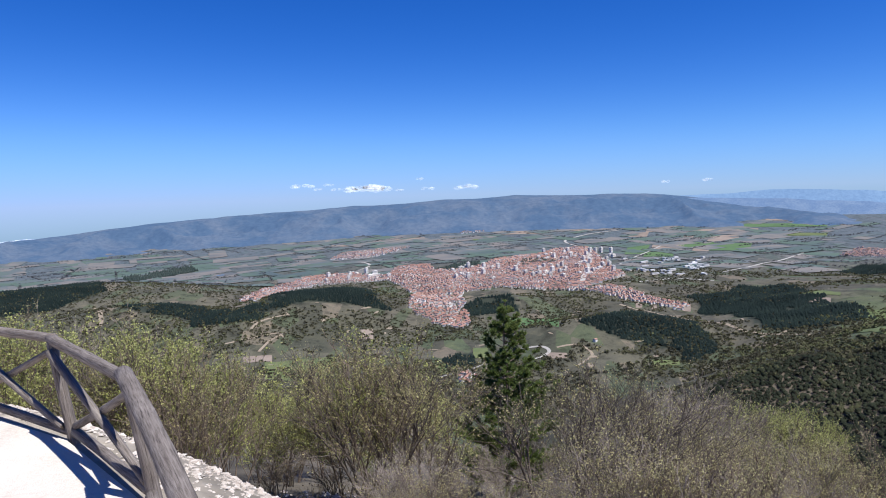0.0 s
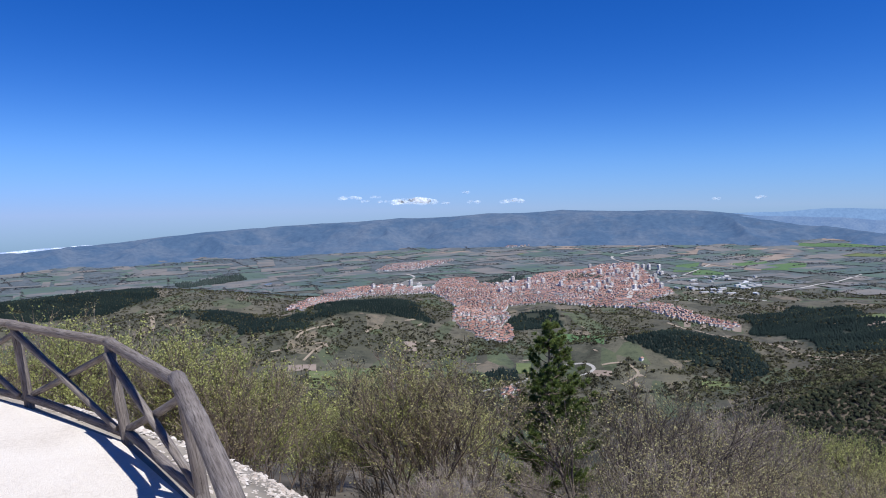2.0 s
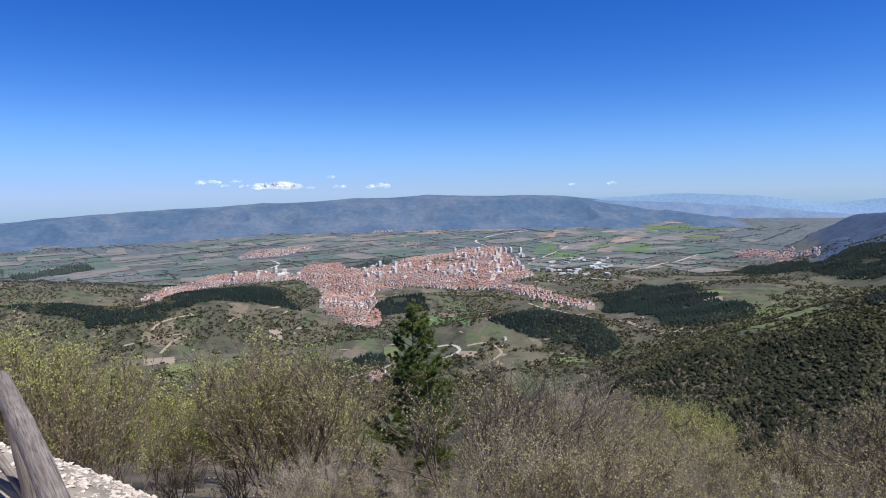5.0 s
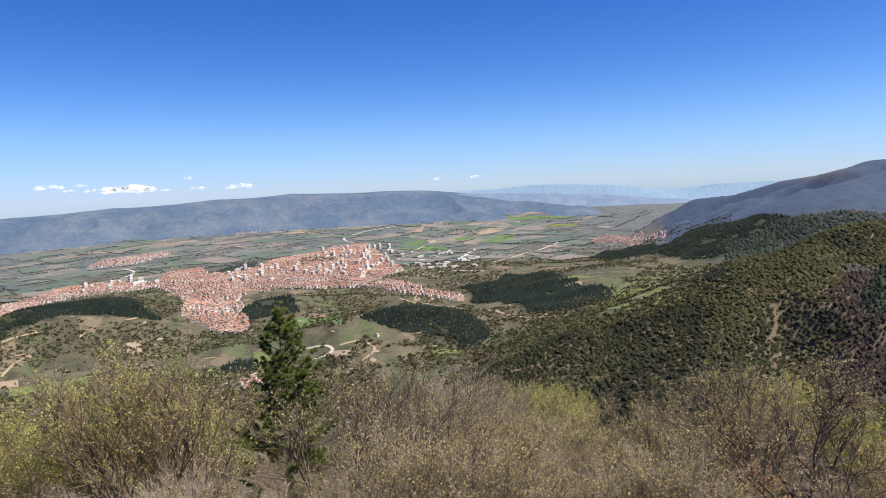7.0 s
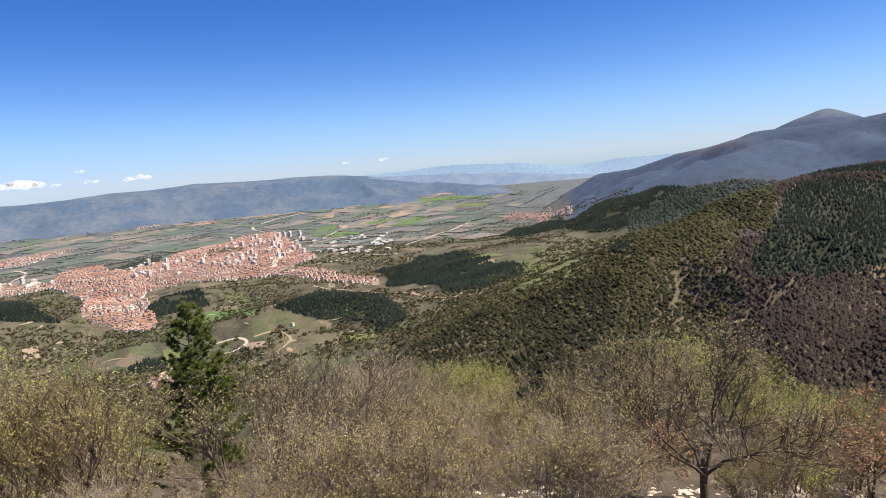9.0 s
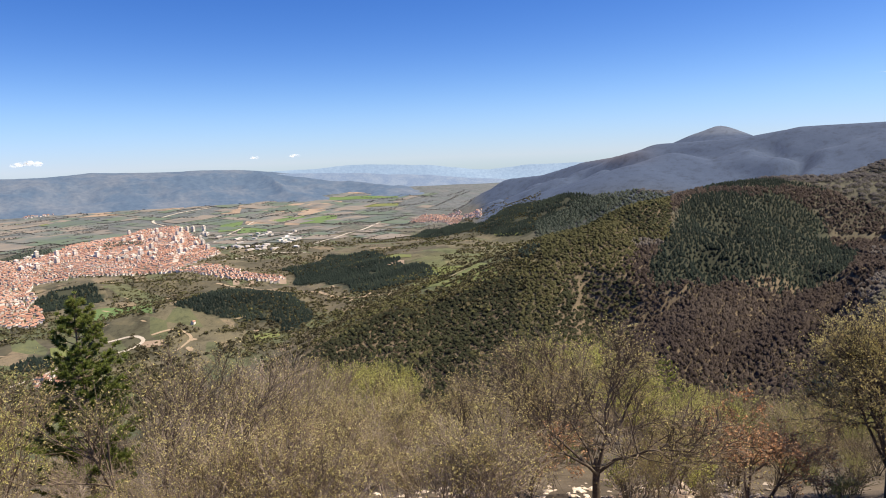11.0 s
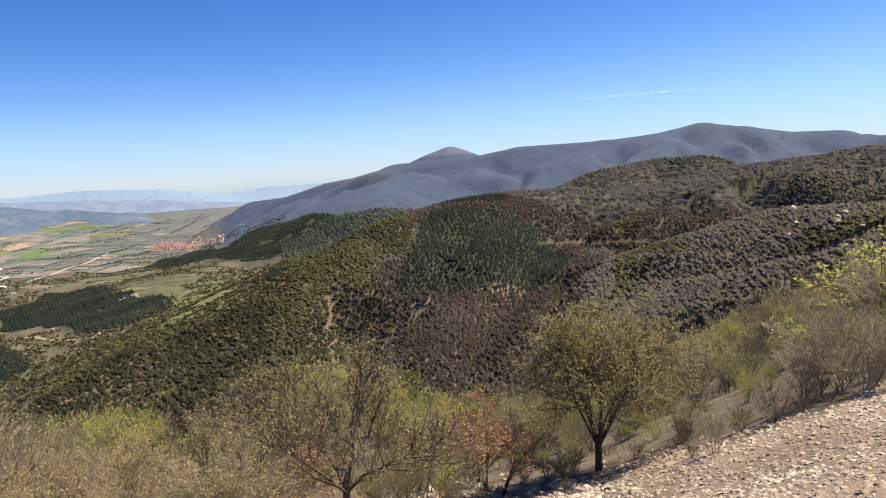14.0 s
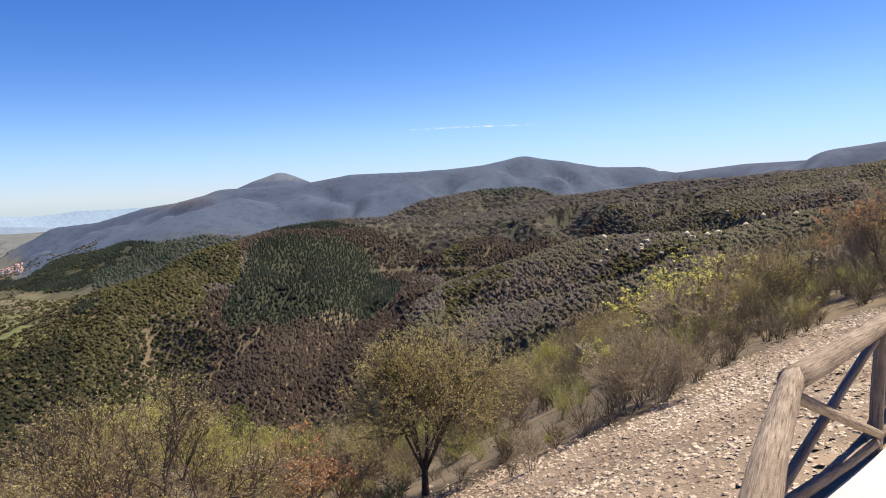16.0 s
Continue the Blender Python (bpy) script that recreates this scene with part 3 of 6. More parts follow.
def build_ground():
    az = np.concatenate([np.arange(-48, 118, 0.38), np.arange(118, 312, 4.0)])
    rings = np.concatenate([np.geomspace(0.6, 400, 190, endpoint=False), np.geomspace(400, 4880, 270)])
    a, r = np.meshgrid(np.radians(az), rings, indexing="ij")
    x, y = (r * np.sin(a)).ravel(), (r * np.cos(a)).ravel()
    z = height(x, y)
    na, nr = len(az), len(rings)
    i, j = np.meshgrid(np.arange(na), np.arange(nr - 1), indexing="ij")
    k = (i + 1) % na
    quads = np.stack([i * nr + j, i * nr + j + 1, k * nr + j + 1, k * nr + j], axis=-1).reshape(-1, 4)
    me = bpy.data.meshes.new("ground")
    me.vertices.add(len(x))
    me.vertices.foreach_set("co", np.stack([x, y, z], axis=1).astype(np.float32).ravel())
    me.loops.add(quads.size)
    me.loops.foreach_set("vertex_index", quads.astype(np.int32).ravel())
    me.polygons.add(len(quads))
    me.polygons.foreach_set("loop_start", np.arange(0, quads.size, 4, dtype=np.int32))
    me.polygons.foreach_set("use_smooth", np.ones(len(quads), dtype=bool))
    me.update(calc_edges=True)
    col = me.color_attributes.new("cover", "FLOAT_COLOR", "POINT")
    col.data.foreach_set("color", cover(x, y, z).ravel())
    # soil and scrub are coarse nearby; the closed woods of the far slopes are even
    coarse = me.attributes.new("grain", "FLOAT", "POINT")
    dist, bearing = np.hypot(x, y), np.degrees(np.arctan2(x, y))
    coarse.data.foreach_set("value", (0.8 - 0.40 * smooth(1500, 2300, dist) * smooth(31, 37, bearing)).astype(np.float32))
    me.materials.append(GROUND)
    ob = new("ground", me)
    tagged(ob, "hillside, ravine, wooded spurs and patchwork valley plain", "ground", kind="structure")
    return ob


build_ground()


# ---- the farthest ranges ----
def backdrop(name, label, crest, near, far, foot, mat, rough, seed):
    az = np.arange(crest[0][0], crest[-1][0], 0.12)
    tops = np.interp(az, [c[0] for c in crest], [c[1] for c in crest])
    rings = np.linspace(near, far, 44)
    a, r = np.meshgrid(np.radians(az), rings, indexing="ij")
    x, y = r * np.sin(a), r * np.cos(a)
    t = (r - near) / (far - near)
    base = np.degrees(np.arctan2(height(near * np.sin(np.radians(az)), near * np.cos(np.radians(az))) - EYE, near))
    foot = np.minimum(foot, base - 0.1)[:, None]
    el = foot + (tops[:, None] - foot) * (t**1.15)
    el = el + rough * ((1 - 2 * np.abs(wave(x, y, 420, seed, 5))) if rough > 0.5 else wave(x, y, 330, seed, 5)) * np.sin(np.pi * np.clip(t, 0, 1)) + 0.06 * wave(x, y, 120, seed + 3, 3) * t
    z = EYE + r * np.tan(np.radians(el))
    na, nr = az.size, rings.size
    i, j = np.meshgrid(np.arange(na - 1), np.arange(nr - 1), indexing="ij")
    faces = np.stack([i * nr + j, i * nr + j + 1, (i + 1) * nr + j + 1, (i + 1) * nr + j], axis=-1).reshape(-1, 4)
    me = mesh_of(name, np.stack([x.ravel(), y.ravel(), z.ravel()], axis=1), faces, [mat], smooth=True)
    return tagged(new(name, me), label, "mountains", kind="structure")


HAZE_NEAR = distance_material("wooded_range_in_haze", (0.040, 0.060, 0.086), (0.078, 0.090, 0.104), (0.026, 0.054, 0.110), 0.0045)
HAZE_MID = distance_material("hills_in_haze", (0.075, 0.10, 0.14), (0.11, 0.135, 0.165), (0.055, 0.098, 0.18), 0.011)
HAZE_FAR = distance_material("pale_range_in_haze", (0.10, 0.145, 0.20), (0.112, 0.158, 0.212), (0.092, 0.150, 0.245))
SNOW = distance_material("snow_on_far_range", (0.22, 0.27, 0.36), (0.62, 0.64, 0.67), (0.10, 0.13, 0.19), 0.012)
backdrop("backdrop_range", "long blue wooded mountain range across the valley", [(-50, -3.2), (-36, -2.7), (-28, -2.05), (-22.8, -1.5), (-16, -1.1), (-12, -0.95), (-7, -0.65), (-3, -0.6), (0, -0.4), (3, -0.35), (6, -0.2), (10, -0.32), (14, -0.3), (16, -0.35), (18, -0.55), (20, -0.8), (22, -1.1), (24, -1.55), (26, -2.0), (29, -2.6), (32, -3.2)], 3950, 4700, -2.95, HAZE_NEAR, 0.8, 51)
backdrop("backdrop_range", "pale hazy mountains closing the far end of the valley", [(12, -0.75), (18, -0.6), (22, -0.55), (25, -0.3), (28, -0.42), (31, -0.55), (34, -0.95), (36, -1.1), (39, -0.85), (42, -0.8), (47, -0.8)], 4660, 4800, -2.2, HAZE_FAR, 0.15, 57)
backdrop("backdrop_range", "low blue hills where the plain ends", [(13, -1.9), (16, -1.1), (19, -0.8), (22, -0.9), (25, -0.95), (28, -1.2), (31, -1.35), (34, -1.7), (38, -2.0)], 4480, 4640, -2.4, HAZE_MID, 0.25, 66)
backdrop("backdrop_range", "snowcapped peaks beyond the blue range", [(-50, -2.7), (-40, -2.5), (-36, -2.5), (-34, -2.36), (-32, -2.3), (-30.5, -2.16), (-29.3, -2.2), (-28.3, -2.08), (-27, -2.4)], 4780, 4840, -3.0, SNOW, 0.05, 61)


# ---- terrace and railing ----
def build_terrace():
    edge = [(x - 0.02, y - 0.06) for x, y in RAIL_LINE]
    ring = edge + [(13.0, -14.0), (-14.0, -14.0), (-14.0, 11.5)]
    bm = bmesh.new()
    top = [bm.verts.new((x, y, 0.045)) for x, y in ring]
    low = [bm.verts.new((x, y, -0.25)) for x, y in ring]
    bm.faces.new(top[::-1])
    for k in range(len(ring)):
        bm.faces.new((top[k], top[(k + 1) % len(ring)], low[(k + 1) % len(ring)], low[k]))
    bmesh.ops.recalc_face_normals(bm, faces=bm.faces)
    me = bpy.data.meshes.new("terrace")
    bm.to_mesh(me)
    bm.free()
    me.materials.append(DECK)
    tagged(new("terrace", me), "pale cream screed floor of the lookout terrace", "terrace", kind="structure")


def log_mesh(length, r0, r1, rng, sides=12, steps=9, bend=0.015):
    """A peeled, slightly crooked pole along its own z axis, with a rounded end at both sides."""
    verts, faces = [], []
    ph, pk = rng.random() * 6.3, rng.random() * 6.3
    zs = [0.0, 0.012] + [length * k / steps for k in range(1, steps)] + [length - 0.012, length]
    for i, z in enumerate(zs):
        t = z / length
        r = r0 + (r1 - r0) * t
        if i in (0, len(zs) - 1):
            r *= 0.82
        cx, cy = bend * math.sin(3.1 * t + ph), bend * math.cos(2.3 * t + pk)
        for k in range(sides):
            a = 2 * math.pi * k / sides
            rr = r * (1 + 0.05 * math.sin(3 * a + ph + 2 * t) + rng.uniform(-0.035, 0.035))
            verts.append((cx + rr * math.cos(a), cy + rr * math.sin(a), z))
    n = len(zs)
    for i in range(n - 1):
        for k in range(sides):
            j = (k + 1) % sides
            faces.append((i * sides + k, i * sides + j, (i + 1) * sides + j, (i + 1) * sides + k))
    faces.append(tuple(range(sides))[::-1])
    faces.append(tuple((n - 1) * sides + k for k in range(sides)))
    return mesh_of("log", verts, faces, [WOOD], smooth=True)


def log_between(name, a, b, r0, r1, rng, parent, label=""):
    a, b = Vector(a), Vector(b)
    ob = part(name, log_mesh((b - a).length, r0, r1, rng), parent, label)
    ob.matrix_local = Matrix.Translation(a) @ (b - a).to_track_quat("Z", "Y").to_matrix().to_4x4()
    return ob


RAIL_TOP = 0.94
# how far each post leans out at its head
RAIL_LEAN = [(0, 0), (-0.06, 0.04), (-0.12, 0.0), (-0.18, 0.09), (-0.15, 0.01), (-0.03, 0.0), (0, 0), (0, 0), (0.04, -0.12), (0.24, -0.09), (0.1, -0.05), (0, 0)]


def build_railing():
    rng = random.Random(4)
    rail = thing("railing", "weathered grey-brown log railing with crossed braces", "railing")
    heads = [Vector((x + u, y + v, RAIL_TOP + rng.uniform(-0.012, 0.012))) for (x, y), (u, v) in zip(RAIL_LINE, RAIL_LEAN)]
    feet = [Vector((x, y, 0.11)) for x, y in RAIL_LINE]
    for k, (foot, head) in enumerate(zip(feet, heads)):
        out = (head - foot) * 0.4
        log_between("post", foot - out, head - (head - foot).normalized() * 0.03, 0.052, 0.046, rng, rail)
    for k in range(len(heads) - 1):
        a, b, c, d = heads[k], heads[k + 1], feet[k], feet[k + 1]
        u, w = (b - a).normalized(), (d - c).normalized()
        g = 1.0 if k < 4 else (1.2 if k < 6 else 1.5)
        log_between("top_rail", a - u * 0.05, b + u * 0.04, 0.050 * g, 0.044 * g, rng, rail)
        log_between("bottom_rail", c + w * 0.04, d - w * 0.04, 0.044, 0.038, rng, rail)
        if k == 4:
            continue
        side = Vector((-w.y, w.x, 0)) * 0.03
        up = (a - c) * 0.06
        log_between("brace", c + up + w * 0.07 + side, b - (b - d) * 0.12 - u * 0.05 + side, 0.036, 0.031, rng, rail)
        log_between("brace", a - (a - c) * 0.12 + u * 0.06 - side, d + up - w * 0.06 - side, 0.038, 0.031, rng, rail)


# ---- stones ----
def stone_soup(points, sizes, rng):
    """Angular broken stones as one mesh: squashed, chipped octahedra with a flat top."""
    n = len(points)
    shape = np.array([(1, 0, 0), (0.3, 0.95, 0.1), (-0.9, 0.35, 0), (-0.4, -0.9, 0.05), (0.55, -0.75, -0.1), (0.62, 0.3, 0.62), (-0.55, 0.4, 0.55), (0.0, -0.62, 0.6), (0, 0, -0.7)])
    tri = np.array([(0, 1, 5), (1, 6, 5), (1, 2, 6), (2, 3, 6), (3, 7, 6), (3, 4, 7), (4, 0, 7), (0, 5, 7), (5, 6, 7)])
    v = shape[None] * (1 + rng.uniform(-0.3, 0.3, (n, 9, 3)))
    a = rng.uniform(0, 6.283, n)
    squash = rng.uniform(0.25, 0.6, n)
    c, s = np.cos(a)[:, None], np.sin(a)[:, None]
    tilt = rng.normal(0, 0.25, (n, 2))
    x, y, z = v[..., 0] * c - v[..., 1] * s, v[..., 0] * s + v[..., 1] * c, v[..., 2] * squash[:, None]
    z = z + x * tilt[:, :1] + y * tilt[:, 1:]
    p = np.stack([x, y, z], axis=-1) * sizes[:, None, None] + points[:, None, :]
    return p[:, tri].reshape(-1, 3)


def scatter_stones():
    rng = np.random.default_rng(8)
    xs, ys, sz = [], [], []
    # scree below and beside the terrace
    a, r = rng.uniform(54, 112, 150000), np.sqrt(rng.uniform(2.0**2, 27.0**2, 150000))
    x, y = r * np.sin(np.radians(a)), r * np.cos(np.radians(a))
    edge = np.interp(a, [60, 70, 75, 78, 82, 84, 86, 88, 96, 112], [12, 12.8, 12.5, 11.8, 11.2, 12.0, 13.2, 14.4, 18, 21])
    keep = (beyond_rail(x, y) > 0.1) & (r < edge + rng.normal(0, 0.5, a.size)) & (wave(x, y, 2.2, 41, 3) > -0.6)
    xs.append(x[keep]), ys.append(y[keep])
    sz.append(0.009 + 0.040 * rng.random(keep.sum()) ** 4.5)
    # tipped stone along the left-hand railing and at the foot of the terrace
    x, y = rng.uniform(-10, 3, 46000), rng.uniform(0, 13, 46000)
    out = beyond_rail(x, y)
    keep = (out > 0.1) & (out < 4.6 + 1.5 * wave(x, y, 3, 43, 2)) & (np.hypot(x, y) > 2.5) & (x < -0.05 * y)
    xs.append(x[keep]), ys.append(y[keep])
    sz.append(0.010 + 0.035 * rng.random(keep.sum()) ** 4)
    # bare patches lower down
    for az, rr, w in ((17.5, 13, 1.5), (-9, 17, 1.6), (55, 12, 2.0), (36, 11, 1.4)):
        cx, cy = plan(az, rr)
        m = int(260 * w)
        xs.append(cx + rng.normal(0, w * 0.6, m)), ys.append(cy + rng.normal(0, w * 0.9, m))
        sz.append(0.03 + 0.11 * rng.random(m) ** 3)
    x, y, size = np.concatenate(xs), np.concatenate(ys), np.concatenate(sz)
    z = height(x, y) + size * 0.12
    tipped = np.degrees(np.arctan2(x, y)) < 45
    for name, label, m, mat in (("scree", "loose pale broken limestone scree on the slope", ~tipped, STONE), ("tipped_stone", "white limestone rubble tipped below the railing", tipped, CHALK)):
        me = quad_soup(name, stone_soup(np.stack([x, y, z], axis=1)[m], size[m], rng), [mat], 3)
        tagged(new(name, me), label, "scree", kind="stuff")


def boulder(seed, size, mat):
    bm = bmesh.new()
    bmesh.ops.create_icosphere(bm, subdivisions=3, radius=1.0)
    for v in bm.verts:
        p = v.co.copy()
        k = noise.fractal(p * 1.1 + Vector((seed * 7.3, 0, 0)), 0.8, 2.2, 4)
        c = noise.cell(p * 1.7 + Vector((seed, seed, 0)))
        v.co = p * (1 + 0.45 * k + 0.25 * c)
        v.co.z *= 0.75
    bmesh.ops.scale(bm, vec=(size, size * 0.8, size), verts=bm.verts)
    me = bpy.data.meshes.new("boulder")
    bm.to_mesh(me)
    bm.free()
    me.materials.append(mat)
    return me


def place_boulders():
    rng = random.Random(12)
    for az, r, size in ((31.0, 62, 2.0), (32.4, 60, 1.4), (34.4, 58, 1.2), (80, 42, 1.6), (82, 40, 2.2), (84.5, 44, 2.4), (86, 46, 1.7), (78.5, 33, 1.2), (93.5, 40, 2.4), (95, 36, 2.0), (94.2, 44, 2.2)):
        x, y = plan(az, r)
        ob = new("rock_outcrop", boulder(rng.random() * 50, size * 0.8, ROCK))
        ob.location, ob.rotation_euler = (x, y, ground_at(x, y) + size * 0.02), (rng.uniform(-0.3, 0.3), rng.uniform(-0.3, 0.3), rng.uniform(0, 6))
        tagged(ob, "weathered grey rock outcrop among scrub on the slope", "rock", "rock outcrops")


# ---- trees near the lookout ----
def grow(rng, lines, p, d, length, radius, level, top_level, curl, lift, fan, kids):
    pts, rad = [p], [radius]
    steps = 5 if level == 0 else 4
    d = Vector(d)
    for k in range(steps):
        d = (d + Vector((rng.uniform(-1, 1), rng.uniform(-1, 1), rng.uniform(-1, 1))) * curl + Vector((0, 0, lift))).normalized()
        p = p + d * (length / steps)
        pts.append(p)
        rad.append(radius * (1 - 0.72 * (k + 1) / steps))
    lines.append((level, pts, rad))
    if level == top_level:
        return
    for k in range(kids[level]):
        t = rng.uniform(0.28 if level else 0.35, 1.0)
        i = min(int(t * steps), steps - 1)
        base = pts[i].lerp(pts[i + 1], t * steps - i)
        axis = (pts[i + 1] - pts[i]).normalized()
        turn = Vector((rng.gauss(0, 1), rng.gauss(0, 1), rng.gauss(0, 1)))
        out = (turn - axis * turn.dot(axis)).normalized()
        ang = radians(rng.uniform(*fan))
        grow(rng, lines, base, axis * math.cos(ang) + out * math.sin(ang), length * rng.uniform(0.42, 0.72) * (1.15 - 0.45 * t), rad[i] * rng.uniform(0.45, 0.65), level + 1, top_level, curl, lift, fan, kids)


def limb_mesh(lines, top_level, bark, thin=0.0055):
    verts, faces = [], []
    for level, pts, rad in lines:
        if level == top_level:
            # the finest twigs: one slim blade each
            a, b = pts[0], pts[-1]
            mid = pts[2]
            s = (b - a).cross(Vector((0.3, 0.5, 0.8))).normalized() * max(thin, rad[0])
            n = len(verts)
            verts += [a + s, a - s, b + (mid - (a + b) * 0.5) * 0.5]
            faces.append((n, n + 1, n + 2))
            continue
        if level == top_level - 1 and level > 1:
            pts, rad = pts[::2], rad[::2]
        sides = 7 if level == 0 else (5 if level == 1 else 3)
        start = len(verts)
        for k, (p, r) in enumerate(zip(pts, rad)):
            d = (pts[min(k + 1, len(pts) - 1)] - pts[max(k - 1, 0)]).normalized()
            u = d.cross(Vector((0.31, 0.87, 0.38))).normalized()
            w = d.cross(u)
            r = max(r, thin)
            verts += [p + (u * math.cos(2 * math.pi * q / sides) + w * math.sin(2 * math.pi * q / sides)) * r for q in range(sides)]
        for k in range(len(pts) - 1):
            for q in range(sides):
                j = (q + 1) % sides
                faces.append((start + k * sides + q, start + k * sides + j, start + (k + 1) * sides + j, start + (k + 1) * sides + q))
    return mesh_of("limbs", verts, faces, [bark], smooth=True)


def leaf_mesh(lines, top_level, count, size, mat, seed):
    rng = np.random.default_rng(seed)
    fine = [np.array([tuple(p) for p in pts]) for level, pts, _ in lines if level >= top_level - 1]
    pick = rng.integers(0, len(fine), count)
    t = rng.uniform(0.25, 1.0, count)
    pos = np.empty((count, 3))
    for k in range(count):
        pts = fine[pick[k]]
        f = t[k] * (len(pts) - 1)
        i = min(int(f), len(pts) - 2)
        pos[k] = pts[i] + (pts[i + 1] - pts[i]) * (f - i)
    pos += rng.normal(0, size * 0.7, (count, 3))
    u = rng.normal(size=(count, 3))
    u /= np.linalg.norm(u, axis=1)[:, None]
    w = np.cross(u, rng.normal(size=(count, 3)))
    w /= np.linalg.norm(w, axis=1)[:, None]
    s = size * rng.uniform(0.6, 1.5, count)[:, None]
    u, w = u * s, w * s * 0.62
    return quad_soup("leaves", np.stack([pos - u, pos + u * 0.8 - w, pos + u * 0.6 + w * 1.2], axis=1), [mat], 3)


def make_tree(name, label, category, group, seed, stems, tall, lean, bark, leaf, leaves, leaf_size, kids=(7, 6, 5, 4), top_level=3, curl=0.16, lift=0.05, fan=(25, 58), thick=0.05, thin=0.0055, bole=0.0):
    """One bare or budding tree of about unit habit: trunk with limbs and twigs, and its crown of small leaves. Returned at the origin."""
    rng = random.Random(seed)
    lines = []
    if bole:
        lines.append((0, [Vector((0, 0, -0.2)), Vector((0.01, 0, bole * 0.5)), Vector((0, 0.01, bole)), Vector((0, 0, bole * 1.15))], [thick * 1.3, thick, thick * 0.9, thick * 0.5]))
    for s in range(stems):
        a = rng.uniform(0, 6.283) if not bole else 6.283 * (s + rng.uniform(-0.3, 0.3)) / stems
        tilt = lean * (rng.uniform(0.5, 1.0) if stems > 1 else rng.uniform(0, 0.4))
        d = Vector((math.sin(a) * tilt, math.cos(a) * tilt, 1)).normalized()
        off = Vector((math.sin(a), math.cos(a), 0)) * (0.05 * stems * rng.random())
        grow(rng, lines, off * (0.2 if bole else 1) + Vector((0, 0, bole * 0.85 if bole else -0.15)), d, tall * rng.uniform(0.62, 0.8), thick * rng.uniform(0.75, 1.1) / (stems**0.35), 0, top_level, curl, lift, fan, kids)
    high = sorted(p.z for lv, pts, _ in lines if lv >= top_level - 1 for p in pts)
    high = high[int(len(high) * 0.992)]
    ob = thing(name, label, category, group)
    part("trunk", limb_mesh(lines, top_level, bark, thin), ob)
    if leaves:
        part("crown", leaf_mesh(lines, top_level, leaves, leaf_size, leaf, seed), ob)
    ob["tall"] = high
    reach = sorted(math.hypot(p.x, p.y) for lv, pts, _ in lines if lv >= top_level - 1 for p in pts)
    ob["broad"] = 2 * reach[int(len(reach) * 0.95)]
    return ob


def pine_tree(name, label, seed, tall, wide, whorls):
    """A pine: whorls of boughs that turn up at their ends, side shoots, and tufts of long needles; gaps between the whorls."""
    rng = random.Random(seed)
    lines, tufts = [], []
    trunk = [Vector((0.04 * math.sin(k), 0.04 * math.cos(1.7 * k), -0.3 + (tall + 0.3) * k / 9)) for k in range(10)]
    lines.append((0, trunk, [0.013 * tall * (1 - 0.93 * k / 9) + 0.006 for k in range(10)]))
    for w in range(whorls):
        t = 0.10 + 0.87 * (w + rng.uniform(-0.25, 0.25)) / whorls
        z = tall * t
        reach = wide * (0.06 + 1.02 * (1 - t) ** 0.72) * (0.8 if t < 0.25 else 1) * rng.uniform(0.8, 1.15)
        turn = rng.uniform(0, 6.283)
        arms = rng.randint(5, 7)
        for b in range(arms):
            if rng.random() < 0.2:
                continue
            a = turn + 6.283 * (b + rng.uniform(-0.3, 0.3)) / arms
            long = reach * rng.uniform(0.55, 1.12)
            droop = 0.35 * t - 0.12
            pts = [Vector((math.sin(a + 0.1 * f) * long * f, math.cos(a + 0.1 * f) * long * f, z + long * (droop * f + 0.42 * f * f))) for f in (0, 0.25, 0.5, 0.75, 1.0)]
            lines.append((1, pts, [0.004 * tall * (0.4 + 0.6 * (1 - t)) * (1 - 0.8 * k / 4) + 0.004 for k in range(5)]))
            for q in range(4 + int(10 * long / wide)):
                f = rng.uniform(0.3, 1.0) if q else 1.0
                i = min(int(f * 4), 3)
                p = pts[i].lerp(pts[i + 1], f * 4 - i)
                side = a + rng.choice((-1, 1)) * rng.uniform(0.5, 1.1)
                d = (Vector((math.sin(side), math.cos(side), rng.uniform(0.15, 0.6))) if q else Vector((math.sin(a), math.cos(a), 0.6))).normalized()
                shoot = long * rng.uniform(0.12, 0.34) * (1.2 - 0.6 * f)
                lines.append((1, [p, p + d * shoot * 0.5, p + d * shoot], [0.006, 0.005, 0.004]))
                for s in range(3 + int(shoot / (0.03 * tall))):
                    tufts.append((p + d * shoot * (0.25 + 0.25 * s), d))
    for k in range(7):
        tufts.append((trunk[-1] - Vector((0, 0, 0.035 * tall * k)), Vector((0, 0, 1))))
    nr = np.random.default_rng(seed)
    tri = []
    needle = 0.017 * tall
    for p, d in tufts:
        n = 19
        v = nr.normal(size=(n, 3))
        v /= np.linalg.norm(v, axis=1)[:, None]
        v = v + np.array(d) * 0.8 + np.array((0, 0, 0.3))
        v /= np.linalg.norm(v, axis=1)[:, None]
        side = np.cross(v, nr.normal(size=(n, 3)))
        side /= np.linalg.norm(side, axis=1)[:, None]
        tip = np.array(p) + v * needle * nr.uniform(0.7, 1.4, n)[:, None]
        s = side * needle * 0.16
        tri.append(np.stack([np.array(p) + s, np.array(p) - s, tip], axis=1))
    ob = thing(name, label, "tree")
    part("trunk", limb_mesh(lines, 9, BARK), ob)
    part("crown", quad_soup("needles", np.concatenate(tri), [NEEDLE], 3), ob)
    ob["tall"] = tall
    return ob


